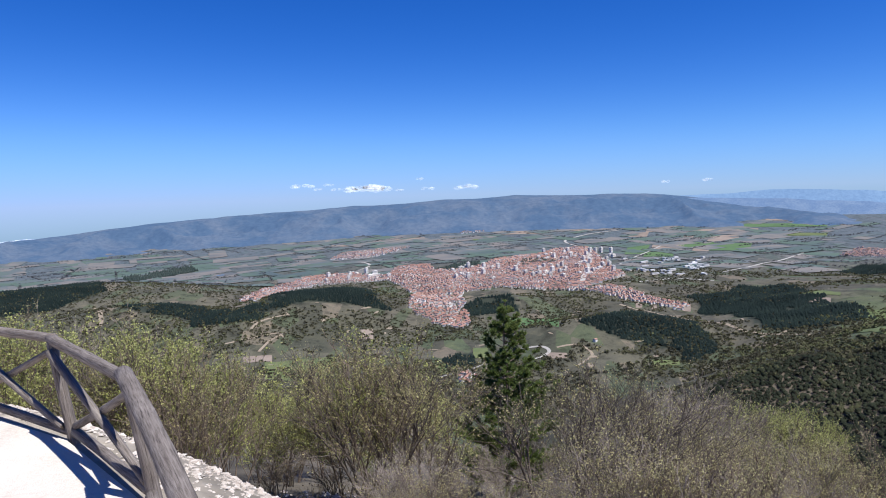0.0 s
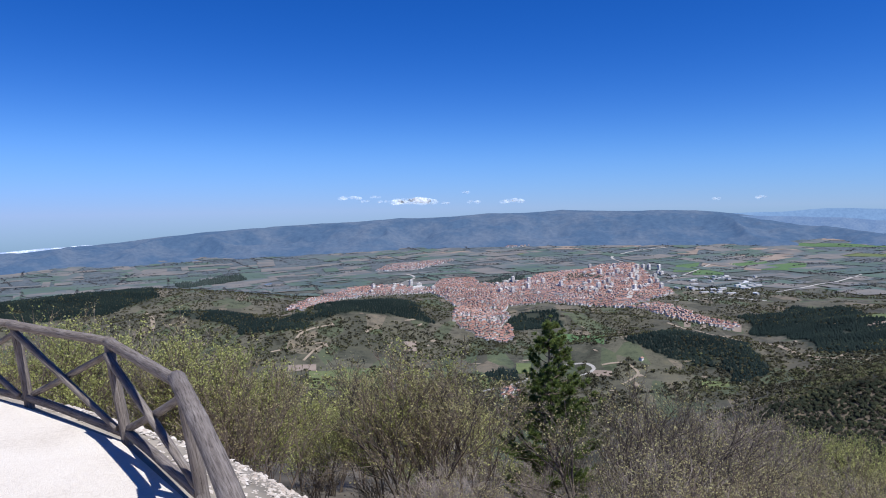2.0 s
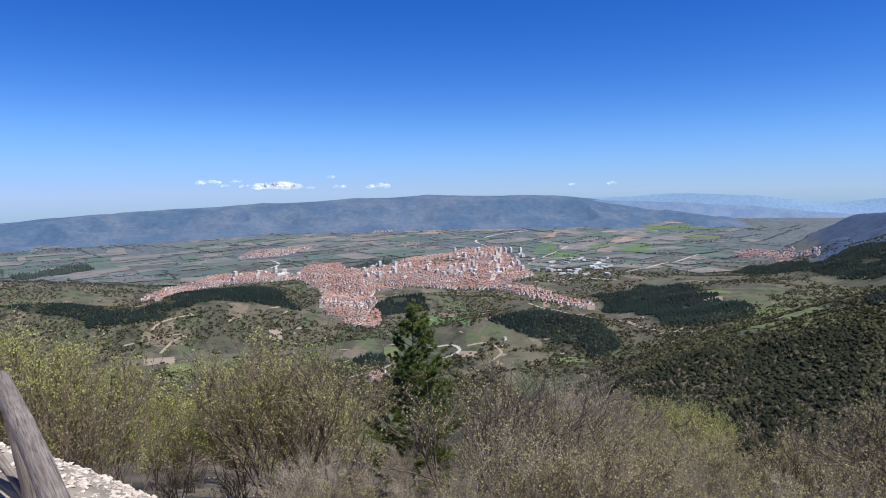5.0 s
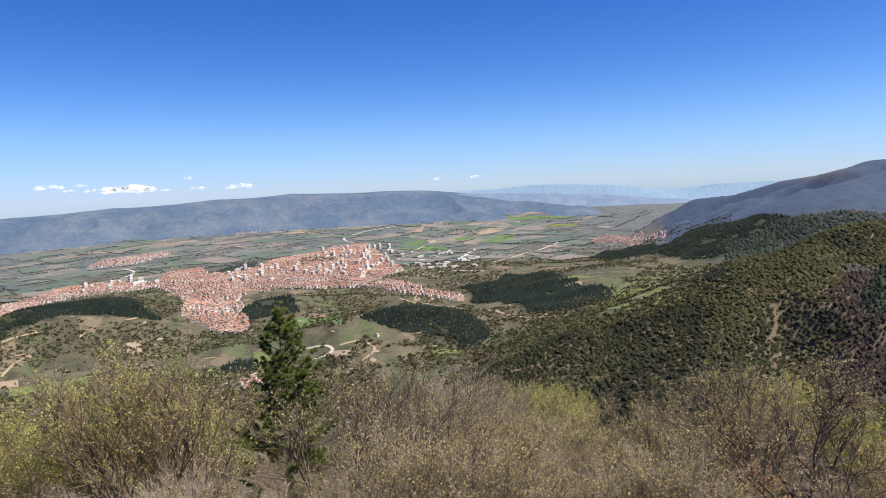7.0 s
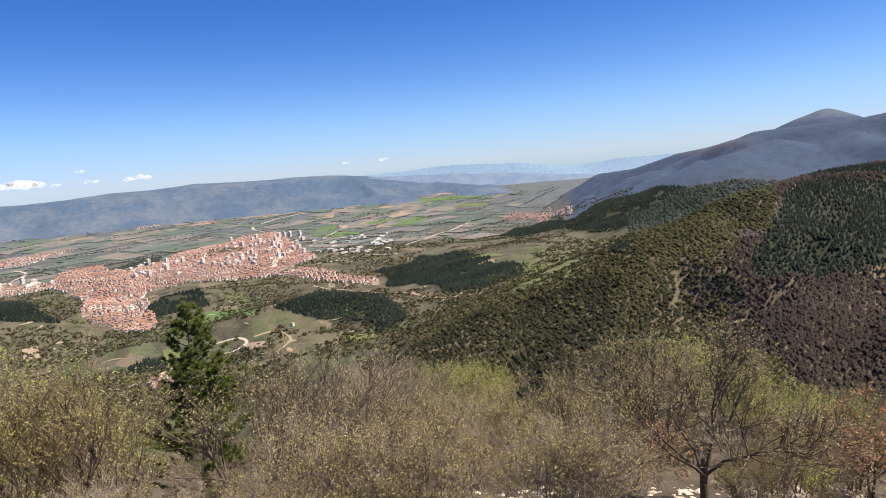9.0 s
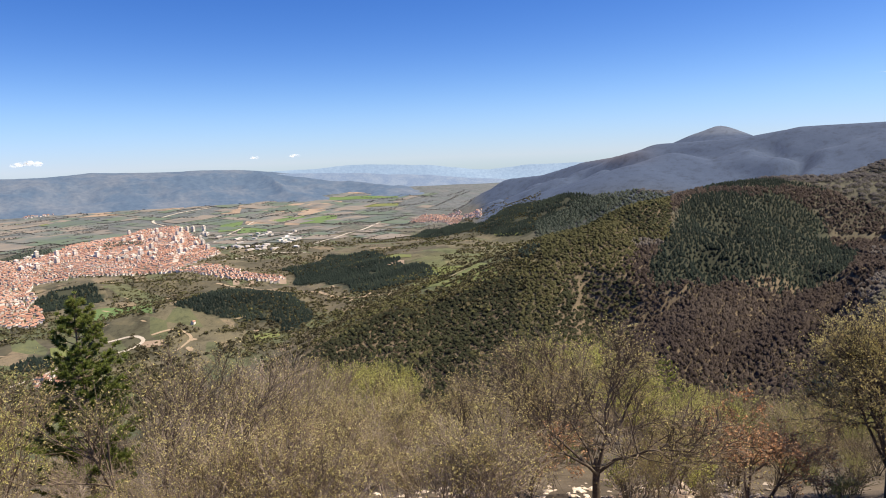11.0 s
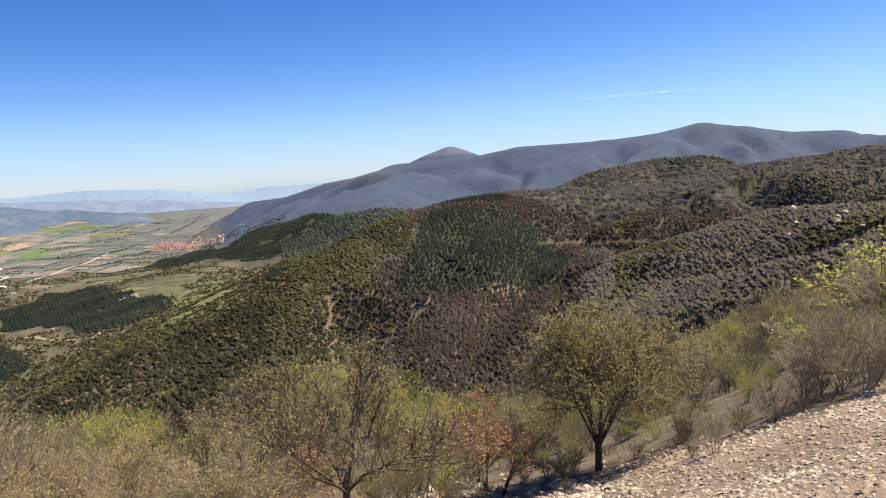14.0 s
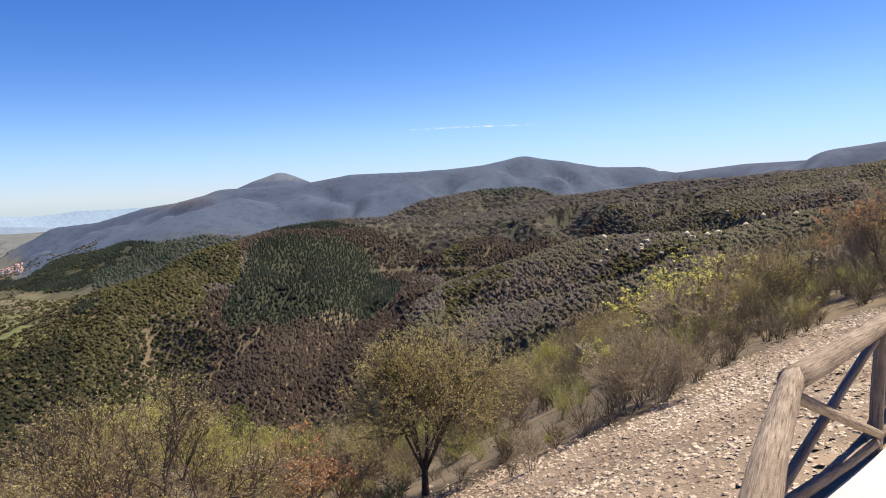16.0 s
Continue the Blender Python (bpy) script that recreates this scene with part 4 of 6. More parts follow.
class Nursery:
    """Sets a tree of each kind once and copies it after that."""

    def __init__(self, kinds):
        self.kinds, self.used, self.rng = kinds, set(), random.Random(77)

    def plant(self, kind, az, r, top, wide=1.0, broad=0.0):
        """A tree on that bearing and distance whose tip is sighted under the angle top."""
        x, y = plan(az, r)
        z = ground_at(x, y)
        tip = EYE + r * math.tan(radians(top))
        options = self.kinds[kind]
        ob = options[self.rng.randrange(len(options))]
        k = max((tip - z) / ob["tall"], 0.15)
        if broad:
            wide = broad / (ob["broad"] * k)
        m = Matrix.Translation((x, y, z)) @ pose(0, 0, 0, 0, 0, self.rng.uniform(0, 360)) @ Matrix.Diagonal((k * wide, k * wide, k, 1))
        if ob in self.used:
            return copy_thing(ob, m @ Matrix.Diagonal((*[1 / v for v in ob.scale], 1)))
        self.used.add(ob)
        ob.matrix_basis = m
        return ob


BUDDING = "slender budding tree with bare grey-brown twigs and yellow-olive buds"
GREENING = "young broadleaf tree with fresh yellow-green leaves on the slope"
GREY = "leafless grey-barked shrub with a haze of fine twigs"
KINDS = {
    "bud": [make_tree("budding_tree", BUDDING, "tree", "budding trees below the terrace", 100 + k, 6, 4.2, 0.42, BARK_GREY if k % 2 else BARK, BUD, 4600, 0.024, kids=(9, 6, 4), curl=0.12, lift=0.09, fan=(18, 48)) for k in range(4)],
    "green": [make_tree("leafing_tree", GREENING, "tree", "leafing trees below the terrace", 200 + k, 5, 4.2, 0.38, BARK, LEAF, 7600, 0.028, kids=(9, 6, 4), curl=0.12, lift=0.1, fan=(18, 48)) for k in range(3)],
    "grey": [make_tree("bare_shrub", GREY, "shrub", "bare grey shrubs on the slope", 300 + k, 7, 3.6, 0.55, BARK_GREY, BUD, 1500, 0.024, kids=(9, 6, 6), curl=0.12, lift=0.06, fan=(18, 50)) for k in range(3)],
    "gnarl": [make_tree("gnarled_tree", "leafless gnarled tree with crooked dark branches and few buds", "tree", "", 427, 6, 3.1, 0.85, BARK_DARK, BUD, 9000, 0.018, kids=(12, 10, 7), curl=0.34, lift=0.10, fan=(22, 60), thick=0.075, thin=0.0055, bole=1.0)],
    "vase": [make_tree("budding_tree", "broad round-crowned tree with dark trunk and olive buds", "tree", "", 512, 10, 3.4, 0.62, BARK_DARK, BUD, 34000, 0.019, kids=(15, 9, 6), curl=0.13, lift=0.04, fan=(25, 72), thick=0.085, bole=0.75)],
    "open": [make_tree("half_bare_tree", "dark-stemmed half-bare tree with long forked limbs", "tree", "half-bare trees", 610 + k, 3, 4.4, 0.5, BARK_DARK, BUD, 2200, 0.022, kids=(10, 7, 5), curl=0.17, lift=0.09, fan=(20, 50), thick=0.085) for k in range(2)],
    "russet": [make_tree("russet_shrub", "small oak with withered russet leaves still hanging", "shrub", "russet oaks", 700 + k, 2, 3.0, 0.4, BARK, RUSSET, 2000, 0.03, kids=(8, 6, 5), curl=0.2) for k in range(2)],
    "juniper": [make_tree("juniper_bush", "low dense green juniper bush", "shrub", "juniper bushes", 800, 9, 1.5, 0.9, BARK, LEAF, 2200, 0.026, kids=(5, 4, 3), curl=0.2, lift=0.1)],
}
KINDS["pine"] = [pine_tree("pine_tree", "tall dark green pine rising above the bushes", 21, 7.0, 2.0, 25)]
KINDS["pinelet"] = [pine_tree("small_pine", "small dark bushy pine at the edge of the ravine", 22, 3.2, 1.1, 12)]


def plant_foreground():
    n = Nursery(KINDS)
    n.plant("pine", 4.85, 19, -8.75)
    n.plant("pinelet", 49.8, 44, -15.9)
    n.plant("gnarl", 45.4, 11.0, -13.4, 1.15)
    n.plant("vase", 65.9, 13.2, -11.3, broad=3.2)
    left = [(-36, 15, -7.0), (-33.5, 17, -7.3), (-31.3, 14, -7.5), (-29.3, 16, -8.2), (-26.8, 14.5, -9.0), (-24.2, 15, -8.7), (-21.5, 14, -9.7), (-19.9, 13, -11.1), (-17.6, 14.5, -12.0), (-23, 20, -9.4), (-28, 21, -8.4)]
    for k, (a, r, t) in enumerate(left):
        n.plant("green" if k % 3 != 1 else "bud", a, r, t, 1.0)
    for a, r, t in ((-15.5, 22, -14.4), (-12.6, 24, -14.0), (-10.5, 26, -13.4), (-0.4, 24, -15.0), (-14, 17, -15.8)):
        n.plant("green", a, r, t)
    for a, r, t in ((-8.6, 17, -11.6), (-5.6, 16, -11.3), (-2.4, 17, -11.9), (-6.8, 18, -12.4)):
        n.plant("green" if a in (-8.6, -6.8) else "bud", a, r, t, 1.1)
    n.plant("open", -6.2, 15.5, -12.2, 1.2)
    for a, r, t in ((9.2, 12, -13.4), (13.2, 11, -14.9), (17.2, 14, -15.4), (36.0, 13, -17.0)):
        n.plant("open", a, r, t, 1.2)
    for a, r, t in ((12.3, 18, -15.2), (15.3, 22, -15.7), (17.0, 19, -15.2), (18.6, 22, -14.9), (20.8, 24, -15.6), (7.6, 20, -17.6), (5.0, 15, -20.0)):
        n.plant("grey", a, r, t)
    for a, r, t in ((22.6, 40, -16.0), (24.7, 44, -16.0), (26.4, 42, -16.2), (28.2, 46, -16.4)):
        n.plant("green", a, r, t)
    for a, r, t in ((23.0, 18, -17.8), (26.5, 17, -17.6), (29.7, 15, -17.5), (31.8, 16, -17.4), (34.2, 15, -17.5), (36.4, 16, -17.6), (38.6, 18, -16.6), (20.0, 16, -18.6), (40.6, 17, -15.6)):
        n.plant("bud", a, r, t, 1.1)
    for a, r, t in ((41.5, 20, -14.6), (47.5, 19, -15.8), (44, 22, -14.8), (49, 18, -17.6)):
        n.plant("green", a, r, t)
    for a, r, t in ((52.4, 26, -17.8), (54.0, 24, -18.4), (50.6, 22, -18.8), (48.3, 28, -17.6)):
        n.plant("green", a, r, t, 1.2)
    for a, r, t in ((57.0, 12, -18.0), (57.9, 12.5, -20.0), (39.5, 13, -20.2), (55.8, 14, -20.6)):
        n.plant("russet", a, r, t, 1.2)
    for a, r, t in ((59.5, 20, -18.2), (61.5, 24, -17.0), (70.0, 20, -17.5), (68, 26, -15.6)):
        n.plant("bud", a, r, t)
    for a, r, t in ((83.4, 13.0, -10.8), (85.0, 13.5, -11.2), (82.2, 12.6, -12.5), (81.2, 12.8, -13.5), (84.4, 12.6, -11.6), (75.0, 10.5, -18.8)):
        n.plant("grey", a, r, t, 1.25)
    for a, r, t in ((90.4, 23, -6.6), (91.9, 22, -5.0), (93.2, 23, -5.6), (88.8, 24, -7.4)):
        n.plant("bud", a, r, t, 0.9)
    for a, r, t in ((97.4, 24, -2.2), (98.9, 24, -0.5), (95.8, 26, -4.2), (101, 22, 1.5)):
        n.plant("grey", a, r, t, 0.7)
    slope = random.Random(19)
    for k in range(70):
        a, r = slope.uniform(66, 100), slope.uniform(19, 75)
        if r < np.interp(a, [66, 82, 88, 100], [16, 14, 17, 21]):
            continue
        x, y = plan(a, r)
        tip = ground_at(x, y) + slope.uniform(1.1, 2.6) * (1.0 if a < 86 else 1.25)
        kind = slope.choice(("bud", "bud", "green", "green", "grey", "grey", "juniper", "open", "russet"))
        n.plant(kind, a, r, math.degrees(math.atan2(tip - EYE, r)), 1.15)
    # low brush that closes the gaps right below the terrace
    low = random.Random(9)
    for k in range(44):
        a = -16 + 84 * (k + low.uniform(-0.4, 0.4)) / 44
        if a < -8 or a > 51 or 41 < a < 49:
            continue
        n.plant("grey" if k % 5 == 2 else ("russet" if k % 13 == 20 else "bud"), a, low.uniform(6.8, 12.5), -23.5 if 0 < a < 9 else low.uniform(-22.5, -18.4), 1.25)
    for a, r, t in ((50.6, 14, -22.0), (48.0, 12, -23.5), (52.0, 13, -22.4), (76.6, 12, -19.0), (90.0, 26, -11.6), (63, 13, -23), (95, 23, -9.5)):
        n.plant("juniper", a, r, t)


# ---- scrub, woods ----
def clump(count, seed, flat=0.8, leaf=0.34):
    """Unit crown: ragged leaf sprays set about an uneven dome; (count, 4, 3)."""
    rng = np.random.default_rng(seed)
    d = rng.normal(size=(count, 3))
    d[:, 2] = np.abs(d[:, 2]) * 0.9 - 0.15
    d /= np.linalg.norm(d, axis=1)[:, None]
    lobes = rng.normal(size=(5, 3))
    lobes /= np.linalg.norm(lobes, axis=1)[:, None]
    bulge = 0.68 + 0.38 * np.max(d @ lobes.T, axis=1)
    pos = d * (bulge * rng.uniform(0.7, 1.05, count))[:, None]
    pos[:, 2] = pos[:, 2] * flat * 1.35 + 0.75
    u = rng.normal(size=(count, 3)) + d[:, [1, 2, 0]] * 0.4
    u -= d * (u * d).sum(1)[:, None] * 0.75
    u /= np.linalg.norm(u, axis=1)[:, None]
    w = np.cross(d + rng.normal(0, 0.35, (count, 3)), u)
    w /= np.linalg.norm(w, axis=1)[:, None]
    s = leaf * rng.uniform(0.6, 1.4, count)[:, None]
    return np.stack([pos - u * s - w * s * 0.5, pos + u * s - w * s * 0.45, pos + w * s * 1.15], axis=1)


def brush(stems, leaves, seed, leaf=0.04, thin=0.012):
    """Unit shrub: crooked stems fanning up from the foot, each forking into twigs, with small leaves towards the tips."""
    rng = np.random.default_rng(seed)
    main = max(3, stems // 6)
    a, tilt = rng.uniform(0, 6.283, main), rng.uniform(0.1, 0.95, main)
    knee = np.stack([np.sin(a) * tilt * 0.45, np.cos(a) * tilt * 0.45, rng.uniform(0.35, 0.75, main)], axis=1)
    foot = knee * np.array([0.3, 0.3, 0.0]) + rng.normal(0, 0.05, (main, 3)) * np.array([1, 1, 0.3])
    k = rng.integers(0, main, stems)
    start = foot[k] + (knee[k] - foot[k]) * rng.uniform(0.45, 1.0, stems)[:, None]
    way = np.stack([np.sin(a[k]) * tilt[k] * 0.6, np.cos(a[k]) * tilt[k] * 0.6, rng.uniform(0.35, 0.95, stems)], axis=1) + rng.normal(0, 0.26, (stems, 3))
    top = start + way * rng.uniform(0.6, 1.05, stems)[:, None]
    parts = []
    for p, q, w in ((foot, knee, 2.2), (start, top, 1.0)):
        s = np.cross(q - p, rng.normal(size=p.shape))
        s *= thin * w / np.linalg.norm(s, axis=1)[:, None]
        parts.append(np.stack([p - s, p + s, q], axis=1))
    k, t = rng.integers(0, stems, leaves), rng.uniform(0.15, 1.0, leaves)[:, None]
    pos = start[k] + (top[k] - start[k]) * t + rng.normal(0, 0.07, (leaves, 3))
    u, w = rng.normal(size=(2, leaves, 3))
    u, w = [v * (leaf * rng.uniform(0.5, 1.4, leaves) / np.linalg.norm(v, axis=1))[:, None] for v in (u, w)]
    return np.concatenate(parts + [np.stack([pos - u, pos + u * 0.7 - w * 0.6, pos + w], axis=1)])


def stand(name, label, x, y, size, shapes, mat, rng, tall=1.0, category="wood"):
    """Many trees as one mesh; shapes are unit crowns."""
    if len(x) == 0:
        return None
    z = height(x, y)
    which = rng.integers(0, len(shapes), len(x))
    out = []
    for k, sh in enumerate(shapes):
        m = which == k
        n = int(m.sum())
        if not n:
            continue
        a = rng.uniform(0, 6.283, n)[:, None, None]
        s = size[m][:, None, None]
        h = s * tall * rng.uniform(0.8, 1.25, n)[:, None, None]
        vx, vy, vz = sh[None, ..., 0], sh[None, ..., 1], sh[None, ..., 2]
        out.append(np.stack([(vx * np.cos(a) - vy * np.sin(a)) * s + x[m][:, None, None], (vx * np.sin(a) + vy * np.cos(a)) * s + y[m][:, None, None], vz * h + z[m][:, None, None]], axis=-1).reshape(-1, 3))
    me = quad_soup(name, np.concatenate(out), [mat], 3)
    return tagged(new(name, me), label, category, kind="stuff")


def dome(seed):
    """Unit crown as a lumpy closed dome."""
    bm = bmesh.new()
    bmesh.ops.create_icosphere(bm, subdivisions=1 if seed < 90 else 2, radius=1.0)
    bmesh.ops.delete(bm, geom=[v for v in bm.verts if v.co.z < -0.45], context="VERTS")
    off = Vector((seed * 3.7, seed * 1.3, 0))
    for v in bm.verts:
        k = 1 + 0.7 * noise.noise(v.co * 1.7 + off) + 0.5 * noise.noise(v.co * 4.3 + off)
        v.co = Vector((v.co.x * k, v.co.y * k, v.co.z * k * 0.9 + 0.55))
    bmesh.ops.triangulate(bm, faces=bm.faces)
    bm.verts.index_update()
    out = np.array([v.co[:] for v in bm.verts]), np.array([[v.index for v in f.verts] for f in bm.faces])
    bm.free()
    return out


def fir(seed, tiers=4, arms=5):
    """Unit conifer: ragged skirts of boughs, one above the other."""
    rng = np.random.default_rng(seed)
    verts, faces = [], []
    for k in range(tiers):
        t = k / tiers
        z, reach, h = 0.1 + 1.5 * t, 0.62 * (1 - t) ** 0.8 + 0.1, 0.62
        n = len(verts)
        verts.append((0, 0, z + h))
        for q in range(arms):
            a, rr = 6.283 * q / arms + k, reach * rng.uniform(0.72, 1.2)
            verts.append((math.sin(a) * rr, math.cos(a) * rr, z + rng.uniform(-0.08, 0.08)))
        faces += [(n, n + 1 + q, n + 1 + (q + 1) % arms) for q in range(arms)]
    return np.array(verts), np.array(faces)


def far_crown(seed):
    """Unit crown of a distant tree: an uneven six-sided dome."""
    rng = np.random.default_rng(seed)
    a = np.arange(6) * 1.0472
    rings = [np.stack([np.sin(a + k) * w * q, np.cos(a + k) * w * q, z + rng.uniform(-0.15, 0.15, 6)], axis=1) for k, w, z, q in ((0, 0.95, 0.2, rng.uniform(0.65, 1.25, 6)), (0.5, 0.78, 1.0, rng.uniform(0.55, 1.3, 6)))]
    faces = [(q, (q + 1) % 6, 6 + q) for q in range(6)] + [((q + 1) % 6, 6 + (q + 1) % 6, 6 + q) for q in range(6)] + [(6 + q, 6 + (q + 1) % 6, 12) for q in range(6)]
    return np.concatenate(rings + [np.array([[0.1, 0.1, 1.5]])]), np.array(faces)


def grove(name, label, x, y, size, shapes, mat, rng, tall=1.0, rounded=True):
    """Many whole crowns as one mesh."""
    if len(x) == 0:
        return None
    z = height(x, y)
    which = rng.integers(0, len(shapes), len(x))
    co, tri, base = [], [], 0
    for k, (v, f) in enumerate(shapes):
        m = which == k
        n = int(m.sum())
        if not n:
            continue
        a, s = rng.uniform(0, 6.283, n)[:, None], size[m][:, None]
        h = s * tall * rng.uniform(0.8, 1.25, n)[:, None]
        co.append(np.stack([(v[None, :, 0] * np.cos(a) - v[None, :, 1] * np.sin(a)) * s + x[m][:, None], (v[None, :, 0] * np.sin(a) + v[None, :, 1] * np.cos(a)) * s + y[m][:, None], v[None, :, 2] * h + z[m][:, None]], axis=-1).reshape(-1, 3))
        tri.append((f[None] + (np.arange(n) * len(v))[:, None, None] + base).reshape(-1, 3))
        base += n * len(v)
    co, tri = np.concatenate(co).astype(np.float32), np.concatenate(tri).astype(np.int32)
    me = bpy.data.meshes.new(name)
    me.vertices.add(len(co))
    me.vertices.foreach_set("co", co.ravel())
    me.loops.add(tri.size)
    me.loops.foreach_set("vertex_index", tri.ravel())
    me.polygons.add(len(tri))
    me.polygons.foreach_set("loop_start", np.arange(0, tri.size, 3, dtype=np.int32))
    me.polygons.foreach_set("use_smooth", np.full(len(tri), rounded))
    me.materials.append(mat)
    me.update(calc_edges=True)
    return tagged(new(name, me), label, "wood", kind="stuff")


def grid_points(x0, x1, y0, y1, step, rng):
    x, y = np.meshgrid(np.arange(x0, x1, step), np.arange(y0, y1, step))
    x, y = x.ravel(), y.ravel()
    return x + rng.uniform(-0.48, 0.48, x.size) * step, y + rng.uniform(-0.48, 0.48, x.size) * step


def plant_woods():
    rng = np.random.default_rng(5)
    spires = [fir(k) for k in range(5)]
    domes = [dome(k) for k in range(6)]
    bares = [far_crown(20 + k) for k in range(10)]
    # plantations out in the valley
    for name, poly in WOODS.items():
        xs, ys = [p[0] for p in poly], [p[1] for p in poly]
        near = min(math.hypot(*p) for p in poly)
        step = 6.0 if near < 1900 else 10
        x, y = grid_points(min(xs), max(xs), min(ys), max(ys), step, rng)
        k = inside(poly, x + wave(x, y, 90, 71, 4) * 30, y + wave(x, y, 90, 73, 4) * 38) & (wave(x, y, 55, 75, 3) > -0.42)
        grove("conifer_wood", "dark green conifer plantation in the valley", x[k], y[k], rng.uniform(0.75, 1.2, k.sum()) * step * 0.82, spires, CONIFER if near < 2300 else CONIFER_HAZED, rng, 0.62)
    # the spur, the ravine and the slopes beyond
    x, y = grid_points(150, 1450, -420, 1150, 3.7, rng)
    r, az = np.hypot(x, y), np.degrees(np.arctan2(x, y))
    z = height(x, y)
    ok = (r > 430) & (r < 1230) & (az > 18) & (az < 110)
    ridge_side = crest_height(x, y, *RIDGES["low spur"]) > z - 45
    ok &= (az > 40) | (ridge_side & (r < np.interp(az, [17, 20, 24, 29, 39], [715, 755, 800, 835, 855])))
    ok &= ~((az < 39.5) & (r > 900)) & ~((az > 60) & (az < 69) & (np.abs(np.degrees(np.arctan2(z - EYE, r)) + 6.6) < 0.16) & (wave(x, y, 60, 77, 2) > -0.2))
    x, y, r, az, z = x[ok], y[ok], r[ok], az[ok], z[ok]
    dip = np.degrees(np.arctan2(z - EYE, r))
    blur = wave(x, y, 90, 81, 3) + rng.normal(0, 0.16, len(x))
    pines = inside(PINES, x + blur * 26 + rng.normal(0, 5, len(x)), y + blur * 26) | ((az > 50) & (az < 66) & (dip > -3.4 + blur * 0.5) & (r > 1000)) | ((az > 54) & (az < 61.5) & (np.abs(dip + 17.2) < 1.0) & (blur > 0.0))
    leafy = ~pines & ((az + 3 * blur < 46.5) & (dip > -15.5 + 2 * blur) | (az < 40) | ((az < 50) & (dip > -7)) | ((az > 66) & (blur > 0.28)))
    bare = ~pines & ~leafy
    size = rng.uniform(0.55, 1.3, len(x)) * 2.6
    grove("conifer_wood", "dense dark conifer wood on the flank of the spur", x[pines], y[pines], size[pines] * 1.0, spires, CONIFER, rng, 0.8)
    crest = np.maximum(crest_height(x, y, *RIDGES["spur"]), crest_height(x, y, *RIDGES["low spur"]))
    # crests and random patches get the sunlit copy; the rest stays dim
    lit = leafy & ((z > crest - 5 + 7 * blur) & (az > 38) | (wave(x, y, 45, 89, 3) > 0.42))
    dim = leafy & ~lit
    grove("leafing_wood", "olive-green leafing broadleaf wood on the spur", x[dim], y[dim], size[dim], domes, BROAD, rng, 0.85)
    grove("sunlit_leafing_wood", "leafing wood in a sunlit yellow-green on the spur's crest", x[lit], y[lit], size[lit], domes, BROAD_LIT, rng, 0.85)
    # beyond 965 m bare wood takes the darker colour as painted shade
    beech_and_shaded = bare & ((az + 4 * blur < 64.5) & (dip < -7.5) | (r > 965 + 60 * blur) & (az < 79))
    mixed = bare & ~beech_and_shaded & (wave(x, y, 55, 87, 3) > -0.05)
    rest = bare & ~beech_and_shaded & ~mixed
    grove("bare_wood", "leafless red-brown beeches on ravine slopes, and bare wood behind coloured as shaded", x[beech_and_shaded], y[beech_and_shaded], size[beech_and_shaded], bares, BARE_RED, rng, 1.15)
    grove("budding_wood", "olive-grey budding wood across the ravine", x[mixed], y[mixed], size[mixed], bares, BARE_OLIVE, rng, 0.95)
    grove("bare_wood", "leafless brown-grey wood across the ravine", x[rest], y[rest], size[rest], bares, BARE, rng, 1.05)
    # farther woods, thinner in number
    x, y = grid_points(400, 2100, -700, 1500, 9.5, rng)
    r, az = np.hypot(x, y), np.degrees(np.arctan2(x, y))
    z = height(x, y)
    ok = (r > 1230) & (r < 2050) & (az > 39.5) & (az < 110) & (z > -235)
    x, y, az, r = x[ok], y[ok], az[ok], r[ok]
    blur = wave(x, y, 160, 83, 3)
    dark = (blur > 0.3) | ((az < 51) & (blur > -0.3))
    size = rng.uniform(0.7, 1.25, len(x)) * 6.4
    grove("conifer_wood", "dark conifer belts on the mountain's lower slopes", x[dark], y[dark], size[dark] * 1.3, spires, CONIFER_HAZED, rng, 0.4)
    grove("bare_wood", "leafless grey-brown wood on the far slopes", x[~dark], y[~dark], size[~dark], [far_crown(k) for k in range(6)], BARE_HAZED, rng, 0.5)
    # blossom here and there
    a, rr = rng.uniform(78, 93, 70), rng.uniform(640, 1000, 70)
    bx, by = rr * np.sin(np.radians(a)), rr * np.cos(np.radians(a))
    grove("blossom_trees", "white flowering trees scattered among bare woods", bx, by, rng.uniform(2.5, 4, 70), domes, BLOSSOM, rng)


